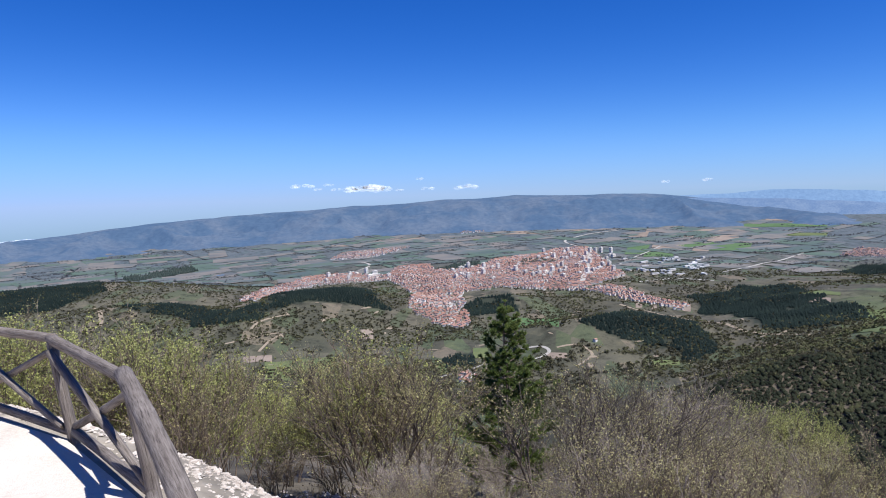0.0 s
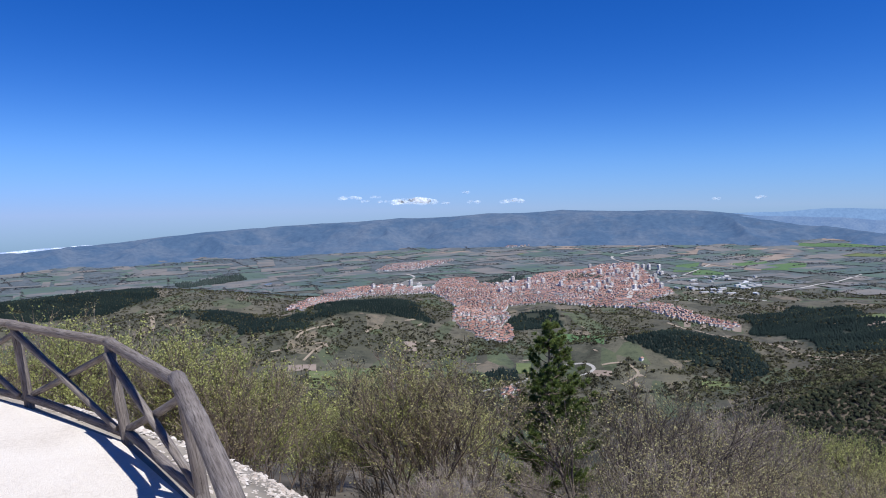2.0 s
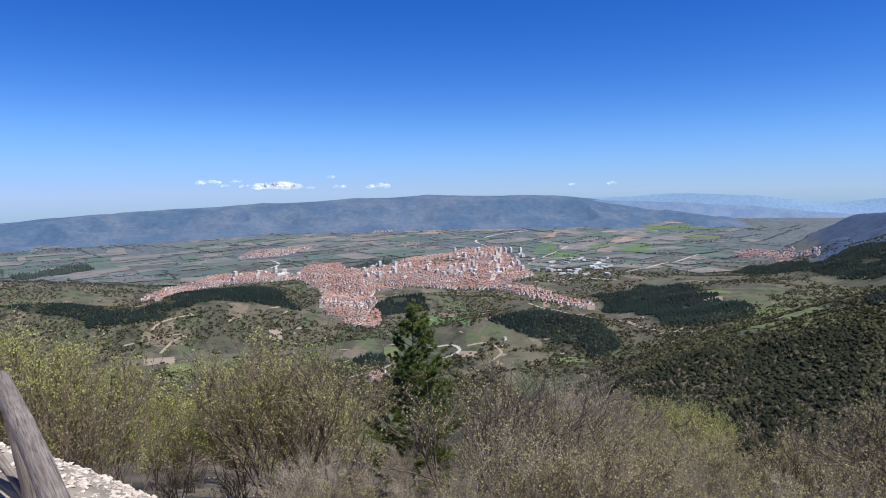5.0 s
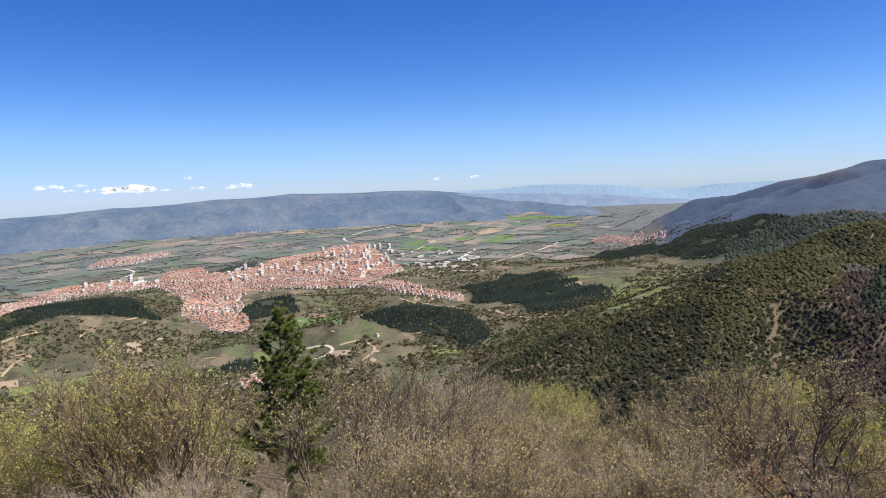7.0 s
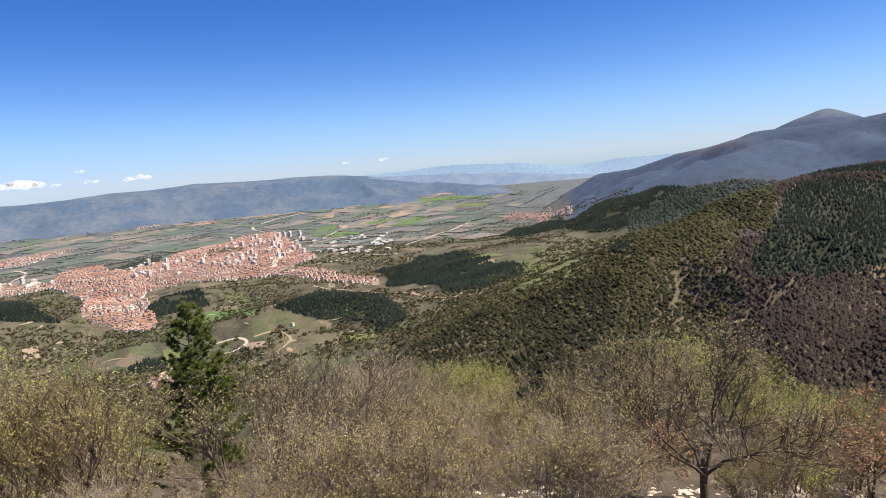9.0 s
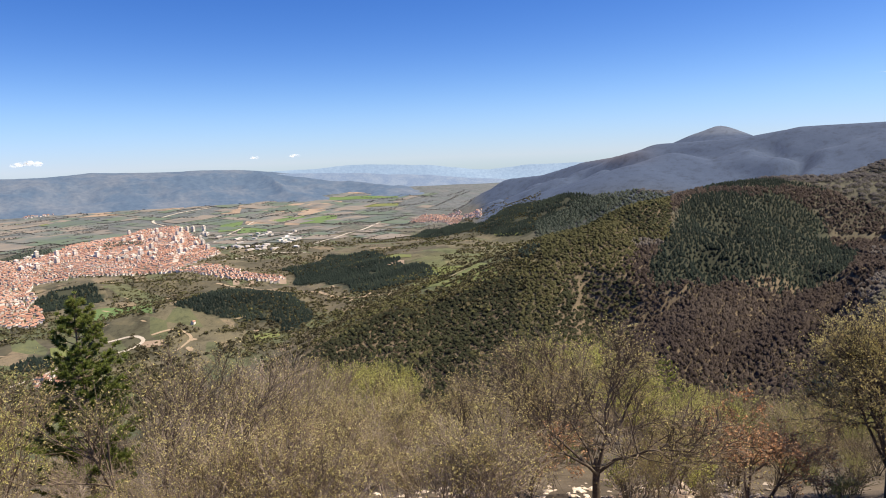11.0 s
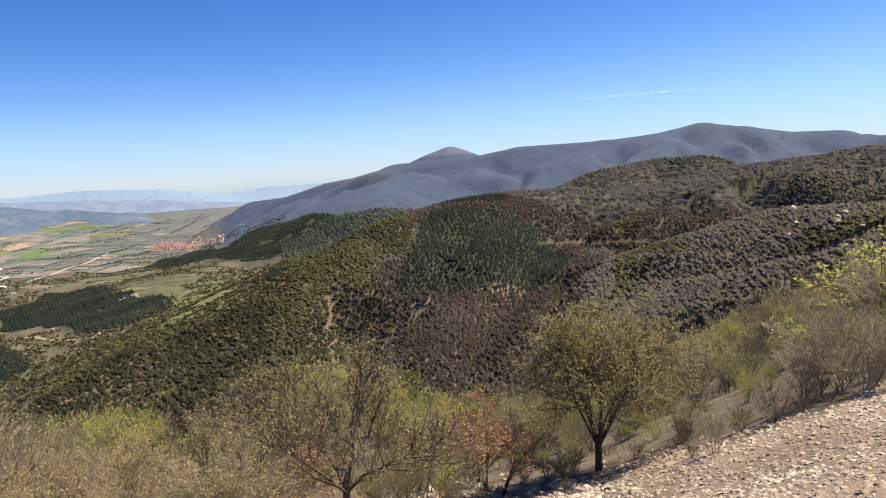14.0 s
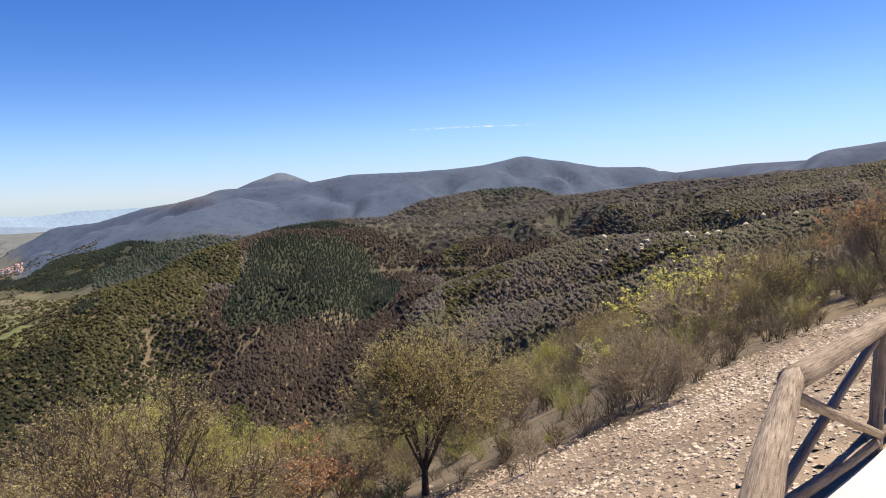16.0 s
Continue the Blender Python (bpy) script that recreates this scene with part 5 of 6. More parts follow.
def plant_scrub():
    rng = np.random.default_rng(6)
    near = [brush(96, 260, 20 + k, 0.036, 0.008) for k in range(6)]
    mids = [brush(44, 110, 40 + k, 0.065, 0.016) for k in range(5)]
    small = [brush(14, 30, 30 + k, 0.16, 0.05) for k in range(4)]
    x, y = grid_points(-110, 130, -40, 130, 1.75, rng)
    r, az = np.hypot(x, y), np.degrees(np.arctan2(x, y))
    edge = np.interp(az, [-60, 60, 66, 72, 77.8, 82, 84, 86, 88, 96, 112], [13, 9, 9.5, 10, 10.4, 10.8, 11.6, 12.8, 14, 17.2, 20])
    ok = (r > edge) & (r < 120) & (az > -46) & (az < 112) & (beyond_rail(x, y) > 3)
    ok &= (az > 60) & (r < 60) | (rng.random(len(x)) < np.where(az > 50, 0.6, np.where(r < 24, 0.5, 0.12)))
    x, y, r, az = x[ok], y[ok], r[ok], az[ok]
    fx, fy = grid_points(5, 60, -8, 30, 1.05, rng)
    fr, fa = np.hypot(fx, fy), np.degrees(np.arctan2(fx, fy))
    edge = np.interp(fa, [56, 60, 66, 72, 77.8, 82, 84, 86, 88, 96, 112], [11, 12.0, 12.6, 12.4, 11.6, 11.0, 11.8, 13.0, 14.2, 17.5, 20])
    fill = (fa > 52) & (fa < 110) & (fr > edge) & (fr < 55) & (beyond_rail(fx, fy) > 3) & (rng.random(len(fx)) < 0.9)
    x, y, r, az = np.concatenate([x, fx[fill]]), np.concatenate([y, fy[fill]]), np.concatenate([r, fr[fill]]), np.concatenate([az, fa[fill]])
    tone = wave(x, y, 14, 91, 3) + rng.normal(0, 0.15, len(x))
    size = rng.uniform(0.5, 1.2, len(x)) * np.interp(r, [10, 22, 40, 120], [0.75, 1.3, 1.9, 2.4]) * np.where((az > 0) & (az < 10) & (r < 30), 0.6, np.where((az > 56) & (r < 55), 0.62, 1))
    for shapes, band in ((near, r < 34), (mids, r >= 34)):
        dry = band & (az > 64) & (tone > -0.45) & (tone < 0.36)
        olive, green = band & ~dry & (tone <= 0.36), band & ~dry & (tone > 0.36)
        stand("dry_scrub", "dark leafless brush between rocks on the steep slope", x[dry], y[dry], size[dry], shapes, BRUSH, rng, 0.75, "scrub")
        stand("scrub", "mixed leafless and budding scrub covering the hillside", x[olive], y[olive], size[olive], shapes, SHRUB, rng, 0.8, "scrub")
        stand("green_scrub", "fresh green bushes among the scrub", x[green], y[green], size[green], shapes, GRASSY, rng, 0.8, "scrub")
    x, y = grid_points(-330, 430, -150, 430, 6.0, rng)
    r, az = np.hypot(x, y), np.degrees(np.arctan2(x, y))
    ok = (r > 115) & (r < 470) & (az > 54) & (az < 112)
    x, y = x[ok], y[ok]
    stand("scrub", "brushwood on the lower hillside", x, y, rng.uniform(0.7, 1.3, len(x)) * 3.0, small, BRUSH, rng, 1.0, "scrub")
    # hedges, thickets and lone trees over the valley floor
    n = 60000
    a, rr = rng.uniform(-45, 40, n), 850 + 1650 * rng.random(n) ** 1.25
    x, y = rr * np.sin(np.radians(a)), rr * np.cos(np.radians(a))
    keep = (wave(x, y, 140, 95, 4) + 0.5 * wave(x, y, 40, 97, 3) > -0.10)
    for poly in TOWNS.values():
        keep &= ~inside(poly, x, y) | (rng.random(n) < 0.35)
    x, y = x[keep], y[keep]
    # brush along the back of the low spur, between woods and meadows
    a, rr = rng.uniform(17, 40, 3200), rng.uniform(770, 1180, 3200)
    bx, by = rr * np.sin(np.radians(a)), rr * np.cos(np.radians(a))
    rough = wave(bx, by, 70, 99, 3) + (rr < 900) * 0.6 > 0.1
    x, y = np.concatenate([x, bx[rough]]), np.concatenate([y, by[rough]])
    stand("valley_thickets", "thickets and hedgerow trees over the valley floor", x, y, rng.uniform(0.3, 1.0, len(x)) * 3.3, [clump(7, 36 + k, 0.9, 0.7) for k in range(4)], THICKET, rng, 0.7, "thicket")


# ---- the town ----
TOWNS = {
    "town": outline((-3.9, -5.75), (-1.2, -5.6), (-0.8, -6.1), (2, -6.1), (4.4, -5.3), (7.5, -5.0), (9, -4.55), (11.6, -4.5), (13.3, -6.0), (14.5, -6.7), (11, -7.9), (7, -7.8), (4.6, -7.6), (1.6, -7.9), (1.2, -8.4), (2.1, -10.2), (1.6, -10.9), (0.1, -10.7), (-2.9, -9.2), (-2.5, -8.0), (-3.6, -7.2), (-4.8, -6.6)),
    "tail": outline((11, -7.9), (13.5, -7.5), (16, -8.3), (19.2, -9.0), (18.6, -9.5), (15, -8.8)),
    "suburb": outline((-16.2, -7.7), (-14.5, -7.0), (-11, -6.2), (-7.5, -6.1), (-4.6, -6.4), (-4.6, -6.8), (-9, -6.9), (-12, -7.1), (-15, -8.0)),
    "far suburb": outline((-9.2, -4.9), (-8.0, -4.4), (-5.0, -4.25), (-2.5, -4.1), (-3.5, -4.4), (-6.5, -4.95)),
    "village": outline((29.2, -5.2), (30.5, -4.6), (33.5, -4.35), (35.3, -4.55), (35.2, -5.0), (32, -5.25)),
    "far village": outline((1.2, -3.0), (3.5, -2.85), (3.6, -3.05), (1.5, -3.2)),
    "near houses": outline((0.6, -14.4), (2.6, -14.3), (3.0, -15.4), (1.2, -15.4)),
    "hamlet": outline((12.0, -11.9), (12.8, -11.9), (12.9, -12.3), (12.0, -12.3)),
}


def house_solid(w, d, h, roof):
    """Walls and gabled roof with eaves, resting on z = 0."""
    o = 0.45
    x, y = w / 2, d / 2
    wall = [(-x, -y, -2), (x, -y, -2), (x, y, -2), (-x, y, -2), (-x, -y, h), (x, -y, h), (x, y, h), (-x, y, h), (-x, 0, h + roof), (x, 0, h + roof)]
    wall_f = [(0, 1, 5, 4), (2, 3, 7, 6), (1, 2, 6, 9, 5), (3, 0, 4, 8, 7)]
    t = 0.28
    e = -o * roof / y
    rv = []
    for up in (0.02, t):
        rv += [(-x - o, -y - o, h + e + up), (x + o, -y - o, h + e + up), (x + o, 0, h + roof + up), (-x - o, 0, h + roof + up), (x + o, y + o, h + e + up), (-x - o, y + o, h + e + up)]
    roof_f = [(6, 7, 8, 9), (9, 8, 10, 11), (0, 3, 2, 1), (3, 5, 4, 2), (0, 1, 7, 6), (4, 5, 11, 10), (1, 2, 8, 7), (2, 4, 10, 8), (3, 0, 6, 9), (5, 3, 9, 11)]
    return wall, wall_f, rv, roof_f


def build_town():
    rng = np.random.default_rng(15)
    town, village = [([], []), ([], [])], [([], []), ([], [])]
    # two house models that stand as things of their own along the near edge of the town
    models = []
    for w, d, h, rf in ((6.2, 5.0, 4.4, 1.4), (5.4, 4.8, 5.0, 1.3), (7.2, 5.2, 4.0, 1.5)):
        wv, wf, rv, rfc = house_solid(w, d, h, rf)
        ob = thing("house", "plastered house with a red clay-tiled gable roof", "house", "town houses")
        part("wall", mesh_of("wall", wv, wf, [PLASTER]), ob)
        part("roof", mesh_of("roof", rv, rfc, [TILE]), ob, "red clay-tiled roof")
        models.append(ob)
    used = set()
    for name, poly in TOWNS.items():
        xs, ys = [p[0] for p in poly], [p[1] for p in poly]
        step = {"town": 9.6, "far suburb": 13, "far village": 16, "village": 11}.get(name, 10)
        x, y = grid_points(min(xs), max(xs), min(ys), max(ys), step, rng)
        k = inside(poly, x, y) & (rng.random(x.size) > 0.12)
        x, y = x[k], y[k]
        z = height(x, y)
        block = np.floor(wave(x, y, 170, 17, 1) * 4) * 0.5 + 0.35
        for px, py, pz, turn in zip(x, y, z, block):
            r = math.hypot(px, py)
            ang = turn + (math.pi / 2 if rng.random() < 0.35 else 0) + rng.normal(0, 0.06)
            if r < 1640 and len(used) < 240 and name in ("town", "near houses", "hamlet"):
                ob = models[int(rng.integers(0, 3))]
                m = pose(px, py, pz, 0, 0, math.degrees(ang))
                if ob in used:
                    copy_thing(ob, m)
                else:
                    ob.matrix_basis = m
                used.add(ob if ob not in used else (px, py))
                continue
            f = 1.0 if r < 2500 else 1.35
            wv, wf, rv, rfc = house_solid(rng.uniform(4.4, 8) * f, rng.uniform(4.2, 5.8) * f, rng.uniform(3.2, 7.0), rng.uniform(0.9, 1.5))
            c, s = math.cos(ang), math.sin(ang)
            walls, roofs = village if name in ("village", "far village", "far suburb") else town
            for (vs, fs), vv, ff in ((walls, wv, wf), (roofs, rv, rfc)):
                n = len(vs)
                vs += [(px + a * c - b * s, py + a * s + b * c, pz + q) for a, b, q in vv]
                fs += [tuple(n + i for i in face) for face in ff]
    for name, label, (walls, roofs), tile in (("town_houses", "crowded red-roofed houses of the valley town", town, TILE), ("village_houses", "small houses on the plain, brown-red roofs dulled as in haze", village, HAZED_TILE)):
        n = len(walls[0])
        me = mesh_of(name, walls[0] + roofs[0], walls[1] + [tuple(n + i for i in f) for f in roofs[1]], [PLASTER, tile], [0] * len(walls[1]) + [1] * len(roofs[1]))
        tagged(new(name, me), label, "houses", kind="stuff")


def block_of_flats(w, d, floors, rng):
    """A slab block: walls with recessed window bands floor by floor, parapet and lift house."""
    h = floors * 3.0
    bm = bmesh.new()

    def box(x0, x1, y0, y1, z0, z1):
        v = [bm.verts.new(p) for p in ((x0, y0, z0), (x1, y0, z0), (x1, y1, z0), (x0, y1, z0), (x0, y0, z1), (x1, y0, z1), (x1, y1, z1), (x0, y1, z1))]
        for f in ((0, 1, 5, 4), (1, 2, 6, 5), (2, 3, 7, 6), (3, 0, 4, 7), (4, 5, 6, 7)):
            bm.faces.new([v[i] for i in f])

    for k in range(floors):
        box(-w / 2, w / 2, -d / 2, d / 2, k * 3.0 - (2 if k == 0 else 0), k * 3.0 + 1.5)
        box(-w / 2 + 0.5, w / 2 - 0.5, -d / 2 + 0.5, d / 2 - 0.5, k * 3.0 + 1.5, k * 3.0 + 3.0)
    me = bpy.data.meshes.new("block")
    bm.to_mesh(me)
    bm.free()
    me.materials.append(PANEL)
    ob = thing("apartment_block", "pale concrete slab block of flats in the town", "apartment block", "apartment blocks")
    part("wall", me, ob)
    for name, x, y, z0, z1 in (("parapet", w / 2 + 0.12, d / 2 + 0.12, h, h + 0.8), ("lift_house", w / 7, d / 4, h + 0.8, h + 3.4)):
        v = [(-x, -y, z0), (x, -y, z0), (x, y, z0), (-x, y, z0), (-x, -y, z1), (x, -y, z1), (x, y, z1), (-x, y, z1)]
        part(name, mesh_of(name, v, [(0, 1, 5, 4), (1, 2, 6, 5), (2, 3, 7, 6), (3, 0, 4, 7), (4, 5, 6, 7)], [PANEL]), ob)
    return ob


def build_blocks():
    rng = random.Random(31)
    models = []
    for w, d, fl in ((18, 9, 4), (13, 10, 5), (24, 9, 3), (11, 11, 7), (15, 9, 3)):
        models.append(block_of_flats(w, d, fl, rng))
    spots = []
    for k in range(95):
        if k < 60:
            spots.append((rng.uniform(7.5, 13.6), rng.uniform(-6.9, -4.9)))
        elif k < 82:
            spots.append((rng.uniform(0.5, 8.0), rng.uniform(-7.2, -5.7)))
        else:
            spots.append((rng.uniform(-9.5, -3.0), rng.uniform(-6.7, -6.1)))
    for k, (az, dip) in enumerate(spots):
        x, y = survey(az, dip)
        ob = models[rng.randrange(5)] if k > 4 else models[k]
        m = pose(x, y, ground_at(x, y), 0, 0, rng.choice((20, 110, 35, 125)))
        if k > 4:
            copy_thing(ob, m)
        else:
            ob.matrix_basis = m
    # works and warehouses on the town's edge
    for k in range(42):
        w, d, h = rng.uniform(12, 30), rng.uniform(7, 12), rng.uniform(3, 6)
        wv, wf, rv, rf = house_solid(w, d, h, 1.6)
        x, y = survey(rng.uniform(14.2, 20.4), rng.uniform(-6.7, -5.4))
        ob = thing("warehouse", "long grey-white industrial shed on the town's edge", "warehouse", "warehouses", at=(x, y, ground_at(x, y)))
        ob.rotation_euler = (0, 0, radians(rng.choice((20, 110, 28))))
        part("wall", mesh_of("wall", wv, wf, [PANEL]), ob)
        part("roof", mesh_of("roof", rv, rf, [SHED]), ob)


# ---- roads, tracks and fields ----
def drape(name, label, category, points, width, mat, lift=0.9, every=18.0):
    """A strip laid over the ground along a line of plan positions."""
    line = [Vector((*p, 0)) for p in points]
    fine = []
    for k in range(len(line) - 1):
        p0, p1, p2, p3 = line[max(k - 1, 0)], line[k], line[k + 1], line[min(k + 2, len(line) - 1)]
        n = max(2, int((p2 - p1).length / every))
        for i in range(n):
            t = i / n
            fine.append(0.5 * ((2 * p1) + (p2 - p0) * t + (2 * p0 - 5 * p1 + 4 * p2 - p3) * t * t + (3 * p1 - p0 - 3 * p2 + p3) * t**3))
    fine.append(line[-1])
    verts, faces = [], []
    for k, p in enumerate(fine):
        d = (fine[min(k + 1, len(fine) - 1)] - fine[max(k - 1, 0)]).normalized()
        s = Vector((-d.y, d.x, 0)) * width / 2
        for q in (p + s, p - s):
            verts.append((q.x, q.y, ground_at(q.x, q.y) + lift))
        if k:
            n = 2 * k
            faces.append((n - 2, n - 1, n + 1, n))
    me = mesh_of(name, verts, faces, [mat])
    return tagged(new(name, me), label, category, kind="structure")


def field(label, corners, mat, lift=0.7, cells=10):
    """A field: a quadrilateral of plan corners laid over the ground."""
    a, b, c, d = [np.array(p) for p in corners]
    u = np.linspace(0, 1, cells + 1)
    s, t = np.meshgrid(u, u, indexing="ij")
    p = (1 - s)[..., None] * ((1 - t)[..., None] * a + t[..., None] * d) + s[..., None] * ((1 - t)[..., None] * b + t[..., None] * c)
    x, y = p[..., 0].ravel(), p[..., 1].ravel()
    z = height(x, y) + lift
    n = cells + 1
    faces = [(i * n + j, (i + 1) * n + j, (i + 1) * n + j + 1, i * n + j + 1) for i in range(cells) for j in range(cells)]
    me = mesh_of("field", np.stack([x, y, z], axis=1), faces, [mat], smooth=True)
    return tagged(new("field", me), label, "field", kind="structure")


def build_roads_fields():
    brown, green, mead = "bare brown ploughed field on the plain", "bright green field of young crop", "green spring meadow"
    for a0, a1, d0, d1, m, lab in (
        (16.3, 18.6, -4.9, -4.25, SOIL, brown), (14.7, 16.1, -3.75, -3.4, SOIL, brown), (16.0, 17.3, -3.4, -3.05, SOIL, brown), (17.6, 18.7, -3.35, -2.95, SOIL, brown),
        (16.2, 19.4, -4.05, -3.75, SOIL, brown), (20.5, 22.6, -4.15, -3.7, SOIL, brown), (19.4, 20.6, -4.9, -4.6, SOIL, brown), (14.4, 16.0, -5.1, -4.3, CROP, green),
        (18.4, 20.8, -4.65, -4.2, CROP, green), (20.6, 23.4, -4.85, -4.3, CROP, green), (15.8, 18.0, -5.3, -4.95, CROP, green), (23, 28.5, -3.1, -2.85, CROP, green), (24.5, 27.5, -2.65, -2.5, SOIL, brown),
        (4.6, 8.2, -3.35, -3.1, SOIL, brown), (8.6, 12.0, -3.2, -2.95, SOIL, brown), (7.5, 11.8, -2.85, -2.7, SOIL, brown), (0.4, 4.0, -3.75, -3.5, MEADOW, mead), (18.5, 24.0, -3.35, -3.2, SOIL, brown),
        (-10, -7, -3.9, -3.75, SOIL, brown), (-5.5, -1.5, -3.55, -3.4, SOIL, brown), (2.8, 5.5, -2.6, -2.45, SOIL, brown), (24.4, 28.5, -3.75, -3.55, MEADOW, mead),
    ):
        skew = 0.45 * (d1 - d0)
        field(lab, [survey(a0, d0), survey(a1, d0), survey(a1 + skew, d1), survey(a0 + skew, d1)], m, 1.2)
    for a0, a1, d0, d1, m, lab in (
        (5.2, 9.2, -10.9, -10.1, CROP, "narrow bright green meadow below the park"), (-14.6, -8.6, -14.2, -12.6, MEADOW, "green valley meadow beyond the bushes"),
        (-16.2, -14.0, -12.6, -12.1, SOIL, "sandy bare plot by the meadow"), (30.5, 33.8, -9.4, -8.9, MEADOW, mead), (33.0, 36.6, -10.3, -9.2, MEADOW, mead), (29.5, 32.6, -10.6, -9.9, MEADOW, mead),
        (26.8, 29.4, -8.0, -7.75, MEADOW, mead), (36.2, 38.4, -6.5, -6.3, MEADOW, mead), (-6.9, -5.9, -11.4, -10.6, SOIL, "bare sandy quarry scar"), (27.4, 28.8, -8.5, -8.2, SOIL, "sandy cutting by the wood"),
        (15.2, 15.7, -9.3, -8.9, SOIL, "eroded sandy gully"), (16.4, 16.8, -9.4, -9.0, SOIL, "eroded sandy gully"), (18.7, 19.3, -9.5, -8.9, SOIL, "eroded sandy gully"), (2.2, 3.4, -13.2, -12.4, MEADOW, mead), (-0.8, 0.8, -14.4, -13.6, MEADOW, mead), (8.2, 9.8, -13.3, -12.9, SOIL, "bare earth plot"), (16.5, 18.5, -13.6, -13.2, MEADOW, mead),
    ):
        field(lab, [survey(a0, d0), survey(a1, d0), survey(a1, d1), survey(a0, d1)], m, 0.8, 8)
    road, lane = "pale asphalt road through the town", "sandy farm track winding over the hill"
    drape("road", road, "road", outline((11.1, -7.3), (11.5, -6.4), (11.7, -5.3), (11.75, -4.6)), 16, ROAD, 6.0)
    drape("road", road, "road", outline((11.4, -4.6), (9.8, -4.0), (11.5, -3.5), (14, -3.2)), 12, ROAD, 1.6)
    drape("road", road, "road", outline((0.2, -10.6), (0.9, -9.6), (0.4, -8.8), (0.6, -8.2)), 12, ROAD, 2.5)
    drape("road", road, "road", outline((21.2, -6.5), (24, -5.9), (26.5, -5.2), (27.0, -5.0)), 9, ROAD, 1.4)
    drape("road", road, "road", outline((-7.5, -6.0), (-6.3, -5.7), (-6.0, -5.4), (-6.6, -5.2)), 11, ROAD, 1.6)
    drape("road", road, "road", outline((-0.6, -14.7), (0.6, -14.4), (2.0, -14.1), (3.2, -13.6)), 6, ROAD, 0.8, 8)
    drape("road", road, "road", outline((5.8, -12.6), (7.6, -12.4), (8.4, -12.7), (7.6, -13.2), (6.4, -13.4)), 6, ROAD, 0.8, 8)
    drape("road", road, "road", outline((12.2, -6.6), (14.6, -5.6), (16.4, -4.8), (17.8, -4.2)), 9, ROAD, 1.6)
    drape("track", lane, "track", outline((-15.5, -10.0), (-14.6, -9.4), (-12.8, -9.1)), 6, TRACK, 0.8, 8)
    drape("track", lane, "track", outline((-17.5, -11.0), (-15.5, -10.7), (-13.2, -10.5), (-14.2, -11.1), (-15.0, -11.8)), 5, TRACK, 0.8, 8)
    drape("track", lane, "track", outline((-26.2, -8.8), (-26.1, -8.0), (-26.5, -7.4)), 9, TRACK, 0.8, 8)
    drape("track", lane, "track", outline((14.0, -9.0), (18, -9.9), (21, -10.3), (24, -10.9), (27.5, -10.9), (31, -10.2), (34, -9.0)), 7, TRACK, 0.9, 8)
    drape("track", lane, "track", outline((9.0, -12.4), (10.8, -12.3), (11.8, -13.0), (10.6, -13.8)), 5, TRACK, 0.8, 8)
    drape("track", lane, "track", outline((14.5, -7.3), (18, -7.0), (21, -7.1)), 8, ROAD, 0.9, 8)
    # smaller plots and hedgerows out on the plain
    rng = np.random.default_rng(23)
    verts = []
    for _ in range(660):
        r, a = rng.uniform(2500, 4200), radians(rng.uniform(-44, 31))
        cx, cy, turn = r * math.sin(a), r * math.cos(a), 0.5 + rng.normal(0, 0.12) + (math.pi / 2 if rng.random() < 0.3 else 0)
        w, d = rng.uniform(50, 220), rng.uniform(30, 130)
        q = np.array([(-w, -d), (w, -d), (w, d), (-w, d)]) / 2
        x, y = cx + q[:, 0] * math.cos(turn) - q[:, 1] * math.sin(turn), cy + q[:, 0] * math.sin(turn) + q[:, 1] * math.cos(turn)
        verts.append(np.stack([x, y, height(x, y) + rng.uniform(1.0, 2.4)], axis=1))
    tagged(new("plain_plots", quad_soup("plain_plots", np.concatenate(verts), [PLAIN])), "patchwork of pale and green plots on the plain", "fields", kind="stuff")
    verts = []
    for _ in range(120):
        r, a = rng.uniform(1050, 2000), radians(rng.uniform(-26, 26))
        cx, cy = r * math.sin(a), r * math.cos(a)
        k = np.arange(7) / 7 * 6.283
        w, d, turn = rng.uniform(4, 18), rng.uniform(2, 6), rng.uniform(0, 3.1)
        px, py = np.cos(k) * w * rng.uniform(0.6, 1.2, 7), np.sin(k) * d * rng.uniform(0.6, 1.2, 7)
        x, y = cx + px * math.cos(turn) - py * math.sin(turn), cy + px * math.sin(turn) + py * math.cos(turn)
        verts.append(np.stack([x, y, height(x, y) + 0.9], axis=1))
    tagged(new("bare_patches", quad_soup("bare_patches", np.concatenate(verts), [TRACK], 7)), "sandy bare patches on the valley hills", "bare ground", kind="stuff")
    xs, ys = [], []
    for _ in range(190):
        r, a, turn = rng.uniform(2300, 4000), radians(rng.uniform(-44, 35)), 0.5 + rng.normal(0, 0.15) + (math.pi / 2 if rng.random() < 0.35 else 0)
        t = np.arange(0, rng.uniform(60, 420), 13.0)
        xs.append(r * math.sin(a) + t * math.cos(turn) + rng.normal(0, 3, t.size)), ys.append(r * math.cos(a) + t * math.sin(turn) + rng.normal(0, 3, t.size))
    x, y = np.concatenate(xs), np.concatenate(ys)
    stand("hedgerows", "dark hedgerows and tree lines on the plain", x, y, rng.uniform(3, 6, x.size), [clump(10, 46 + k, 0.9, 0.65) for k in range(3)], BARE_HAZED, rng, 0.6, "hedge")
    pond = field("small blue reservoir far out on the plain", [survey(-19.3, -5.75), survey(-17.4, -5.7), survey(-17.2, -5.6), survey(-19.2, -5.62)], WATER, 1.2)
    tagged(pond, category="water")


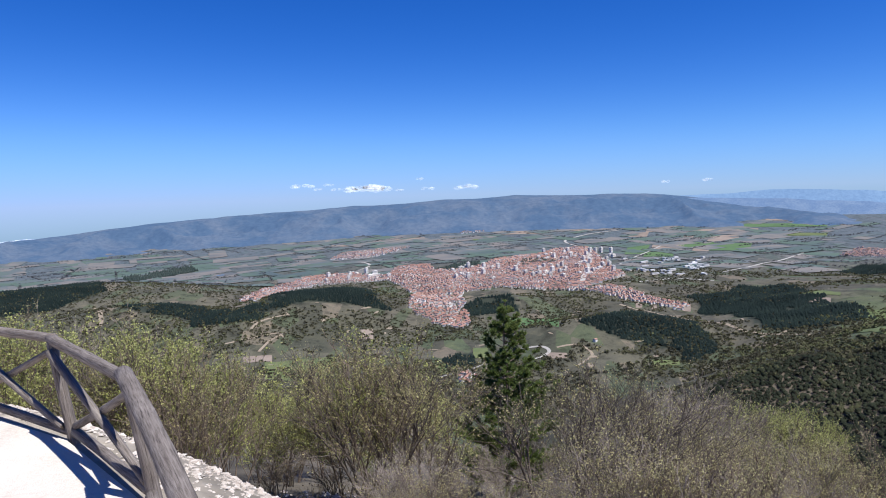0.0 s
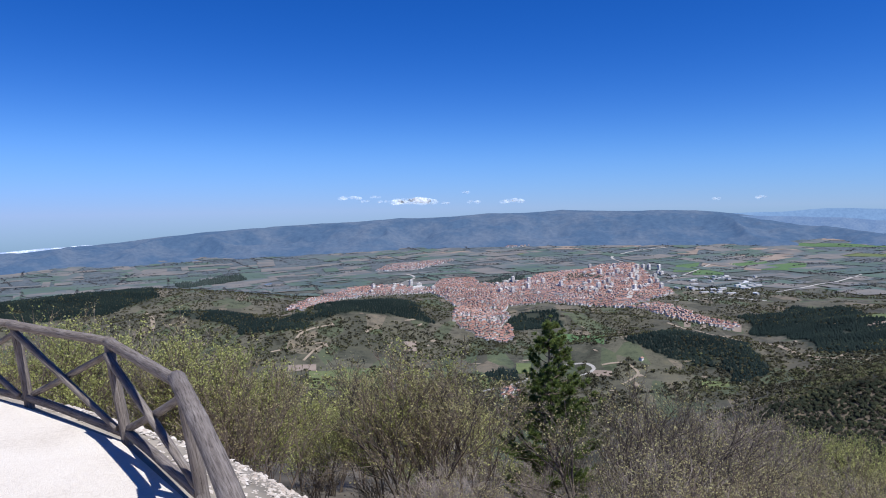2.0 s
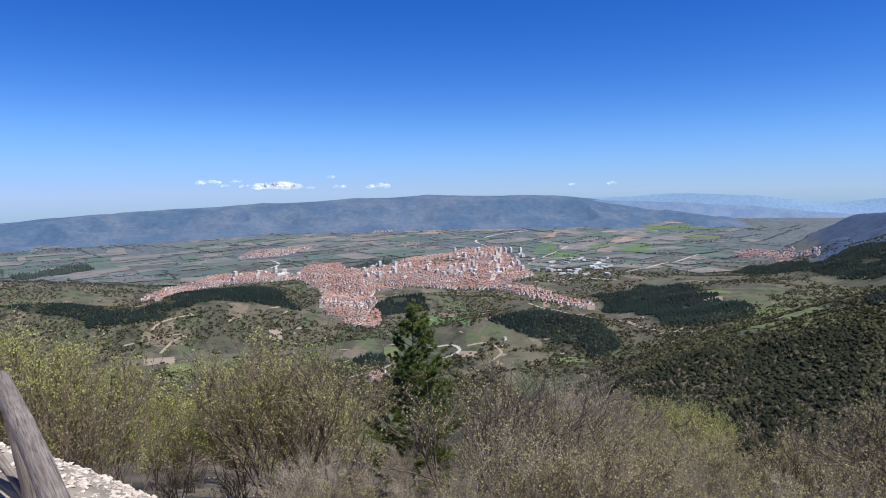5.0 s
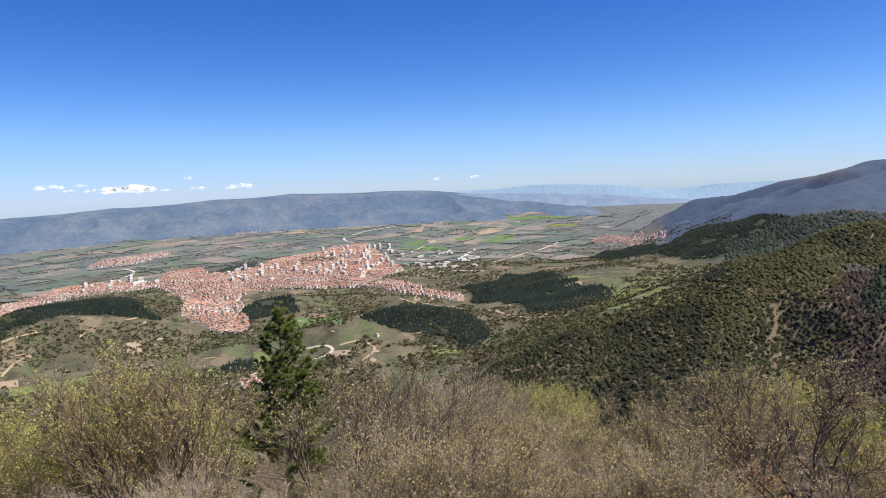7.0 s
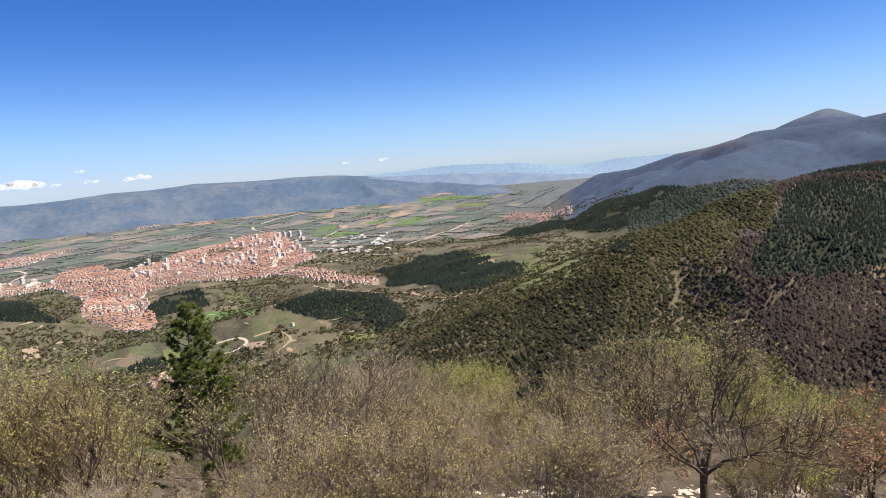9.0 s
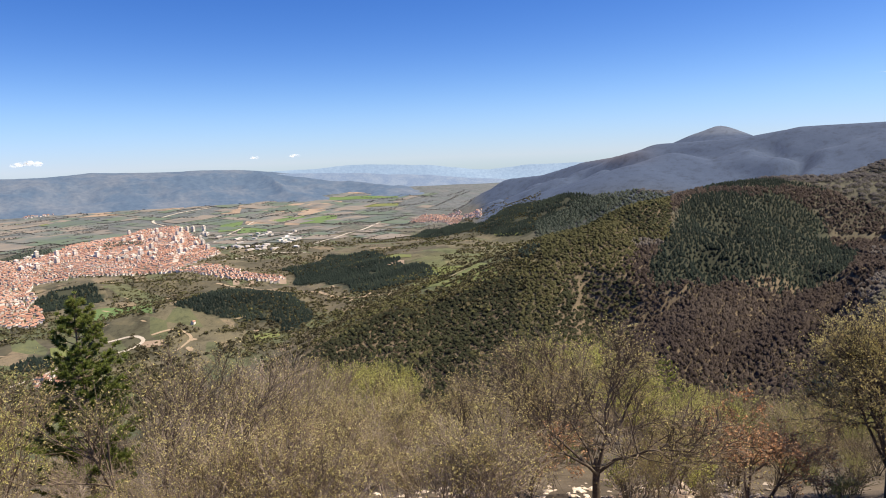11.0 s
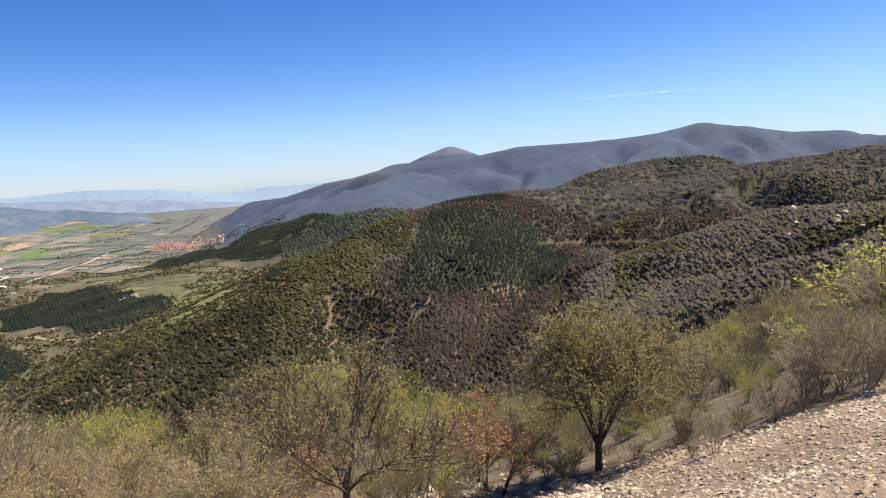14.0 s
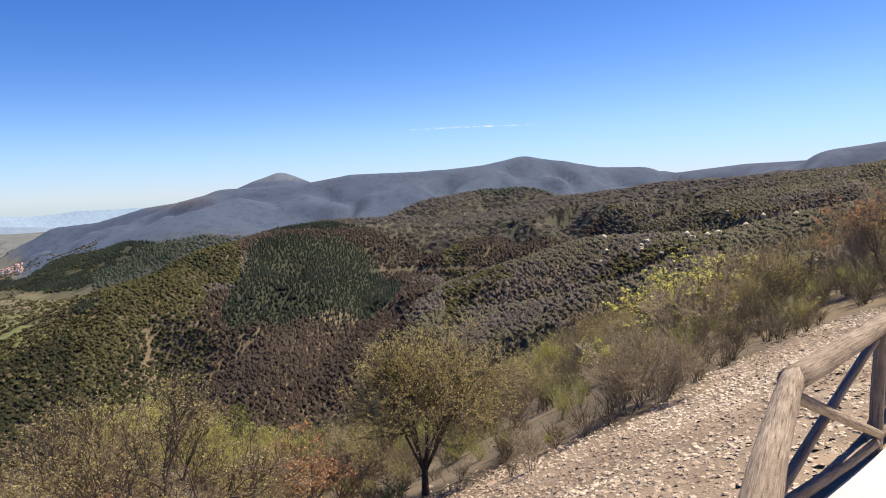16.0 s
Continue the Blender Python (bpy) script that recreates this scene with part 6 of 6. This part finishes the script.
# ---- sky: fair-weather clouds and a vapour trail ----
def cloud_material():
    m, n, l, b = material("cloud_white", 1.0)
    b.inputs["Base Color"].default_value = (0.7, 0.7, 0.72, 1)
    # added emission brightens the undersides that would shade dark
    b.inputs["Emission Color"].default_value, b.inputs["Emission Strength"].default_value = (0.80, 0.86, 0.95, 1), 0.34
    tr = n.new("ShaderNodeBsdfTransparent")
    mx = n.new("ShaderNodeMixShader")
    tc = n.new("ShaderNodeTexCoord")
    nz = noise_node(n, l, 0.02, 5, 0.65, tc.outputs["Object"])
    r = ramp_node(n, [(0.42, (0.01, 0.01, 0.01)), (0.72, (0.28, 0.28, 0.28))])
    l.new(nz.outputs["Fac"], r.inputs[0])
    l.new(r.outputs[0], mx.inputs[0])
    l.new(tr.outputs[0], mx.inputs[1])
    l.new(b.outputs[0], mx.inputs[2])
    l.new(mx.outputs[0], n["Material Output"].inputs["Surface"])
    return m


def build_clouds():
    rng = random.Random(3)
    mat = cloud_material()
    for az, el, wide in ((-11.0, 1.0, 130), (-9.0, 1.05, 60), (-5.9, 0.62, 290), (-1.7, 1.35, 55), (-1.2, 0.55, 90), (2.1, 0.55, 150), (20.7, 0.55, 80), (-3.3, 0.5, 60), (-9.8, 0.75, 50), (-8.3, 0.7, 60), (17.5, 0.5, 40)):
        bm = bmesh.new()
        for k in range(max(4, int(wide / 16))):
            u = rng.uniform(-1, 1)
            m = Matrix.LocRotScale((u * wide * 0.45, rng.uniform(-20, 20), rng.uniform(0, wide * 0.09) * (1 - u * u)), None, (rng.uniform(0.11, 0.2) * wide + 6, 16, (0.05 * wide + 5) * rng.uniform(0.6, 1.1)))
            bmesh.ops.create_icosphere(bm, subdivisions=3, radius=1.0, matrix=m)
        for v in bm.verts:
            v.co += v.normal * noise.fractal(v.co * 0.06, 0.7, 2.1, 4) * (3.0 + wide * 0.015)
        me = bpy.data.meshes.new("cloud")
        bm.to_mesh(me)
        bm.free()
        me.materials.append(mat)
        me.polygons.foreach_set("use_smooth", np.ones(len(me.polygons), dtype=bool))
        ob = new("cloud", me)
        ob.location, ob.rotation_euler = polar(az, el, 4850), (0, 0, -radians(az))
        ob.visible_shadow = False
        tagged(ob, "small white fair-weather cloud low in a blue sky", "cloud", "clouds")
    verts, faces = [], []
    for k in range(21):
        t = k / 20
        az, el, w = 63.2 + 11.4 * t, 4.58 + 0.12 * math.sin(3 * t), 5.5 * math.sin(math.pi * min(t + 0.05, 1.0)) + 0.6
        x, y, z = polar(az, el, 4700)
        verts += [(x, y, z - w), (x, y, z + w), (x * 1.002, y * 1.002, z)]
        if k:
            n = 3 * k
            faces += [(n - 3, n, n + 1, n - 2), (n - 2, n + 1, n + 2, n - 1), (n - 1, n + 2, n, n - 3)]
    ob = new("vapour_trail", mesh_of("vapour_trail", verts, faces, [mat]))
    ob.visible_shadow = False
    tagged(ob, "thin white aircraft vapour trail across the sky", "vapour trail", kind="structure")


build_terrace()
build_railing()
scatter_stones()
place_boulders()
build_town()
build_blocks()
build_roads_fields()
plant_foreground()
plant_scrub()
plant_woods()
build_clouds()
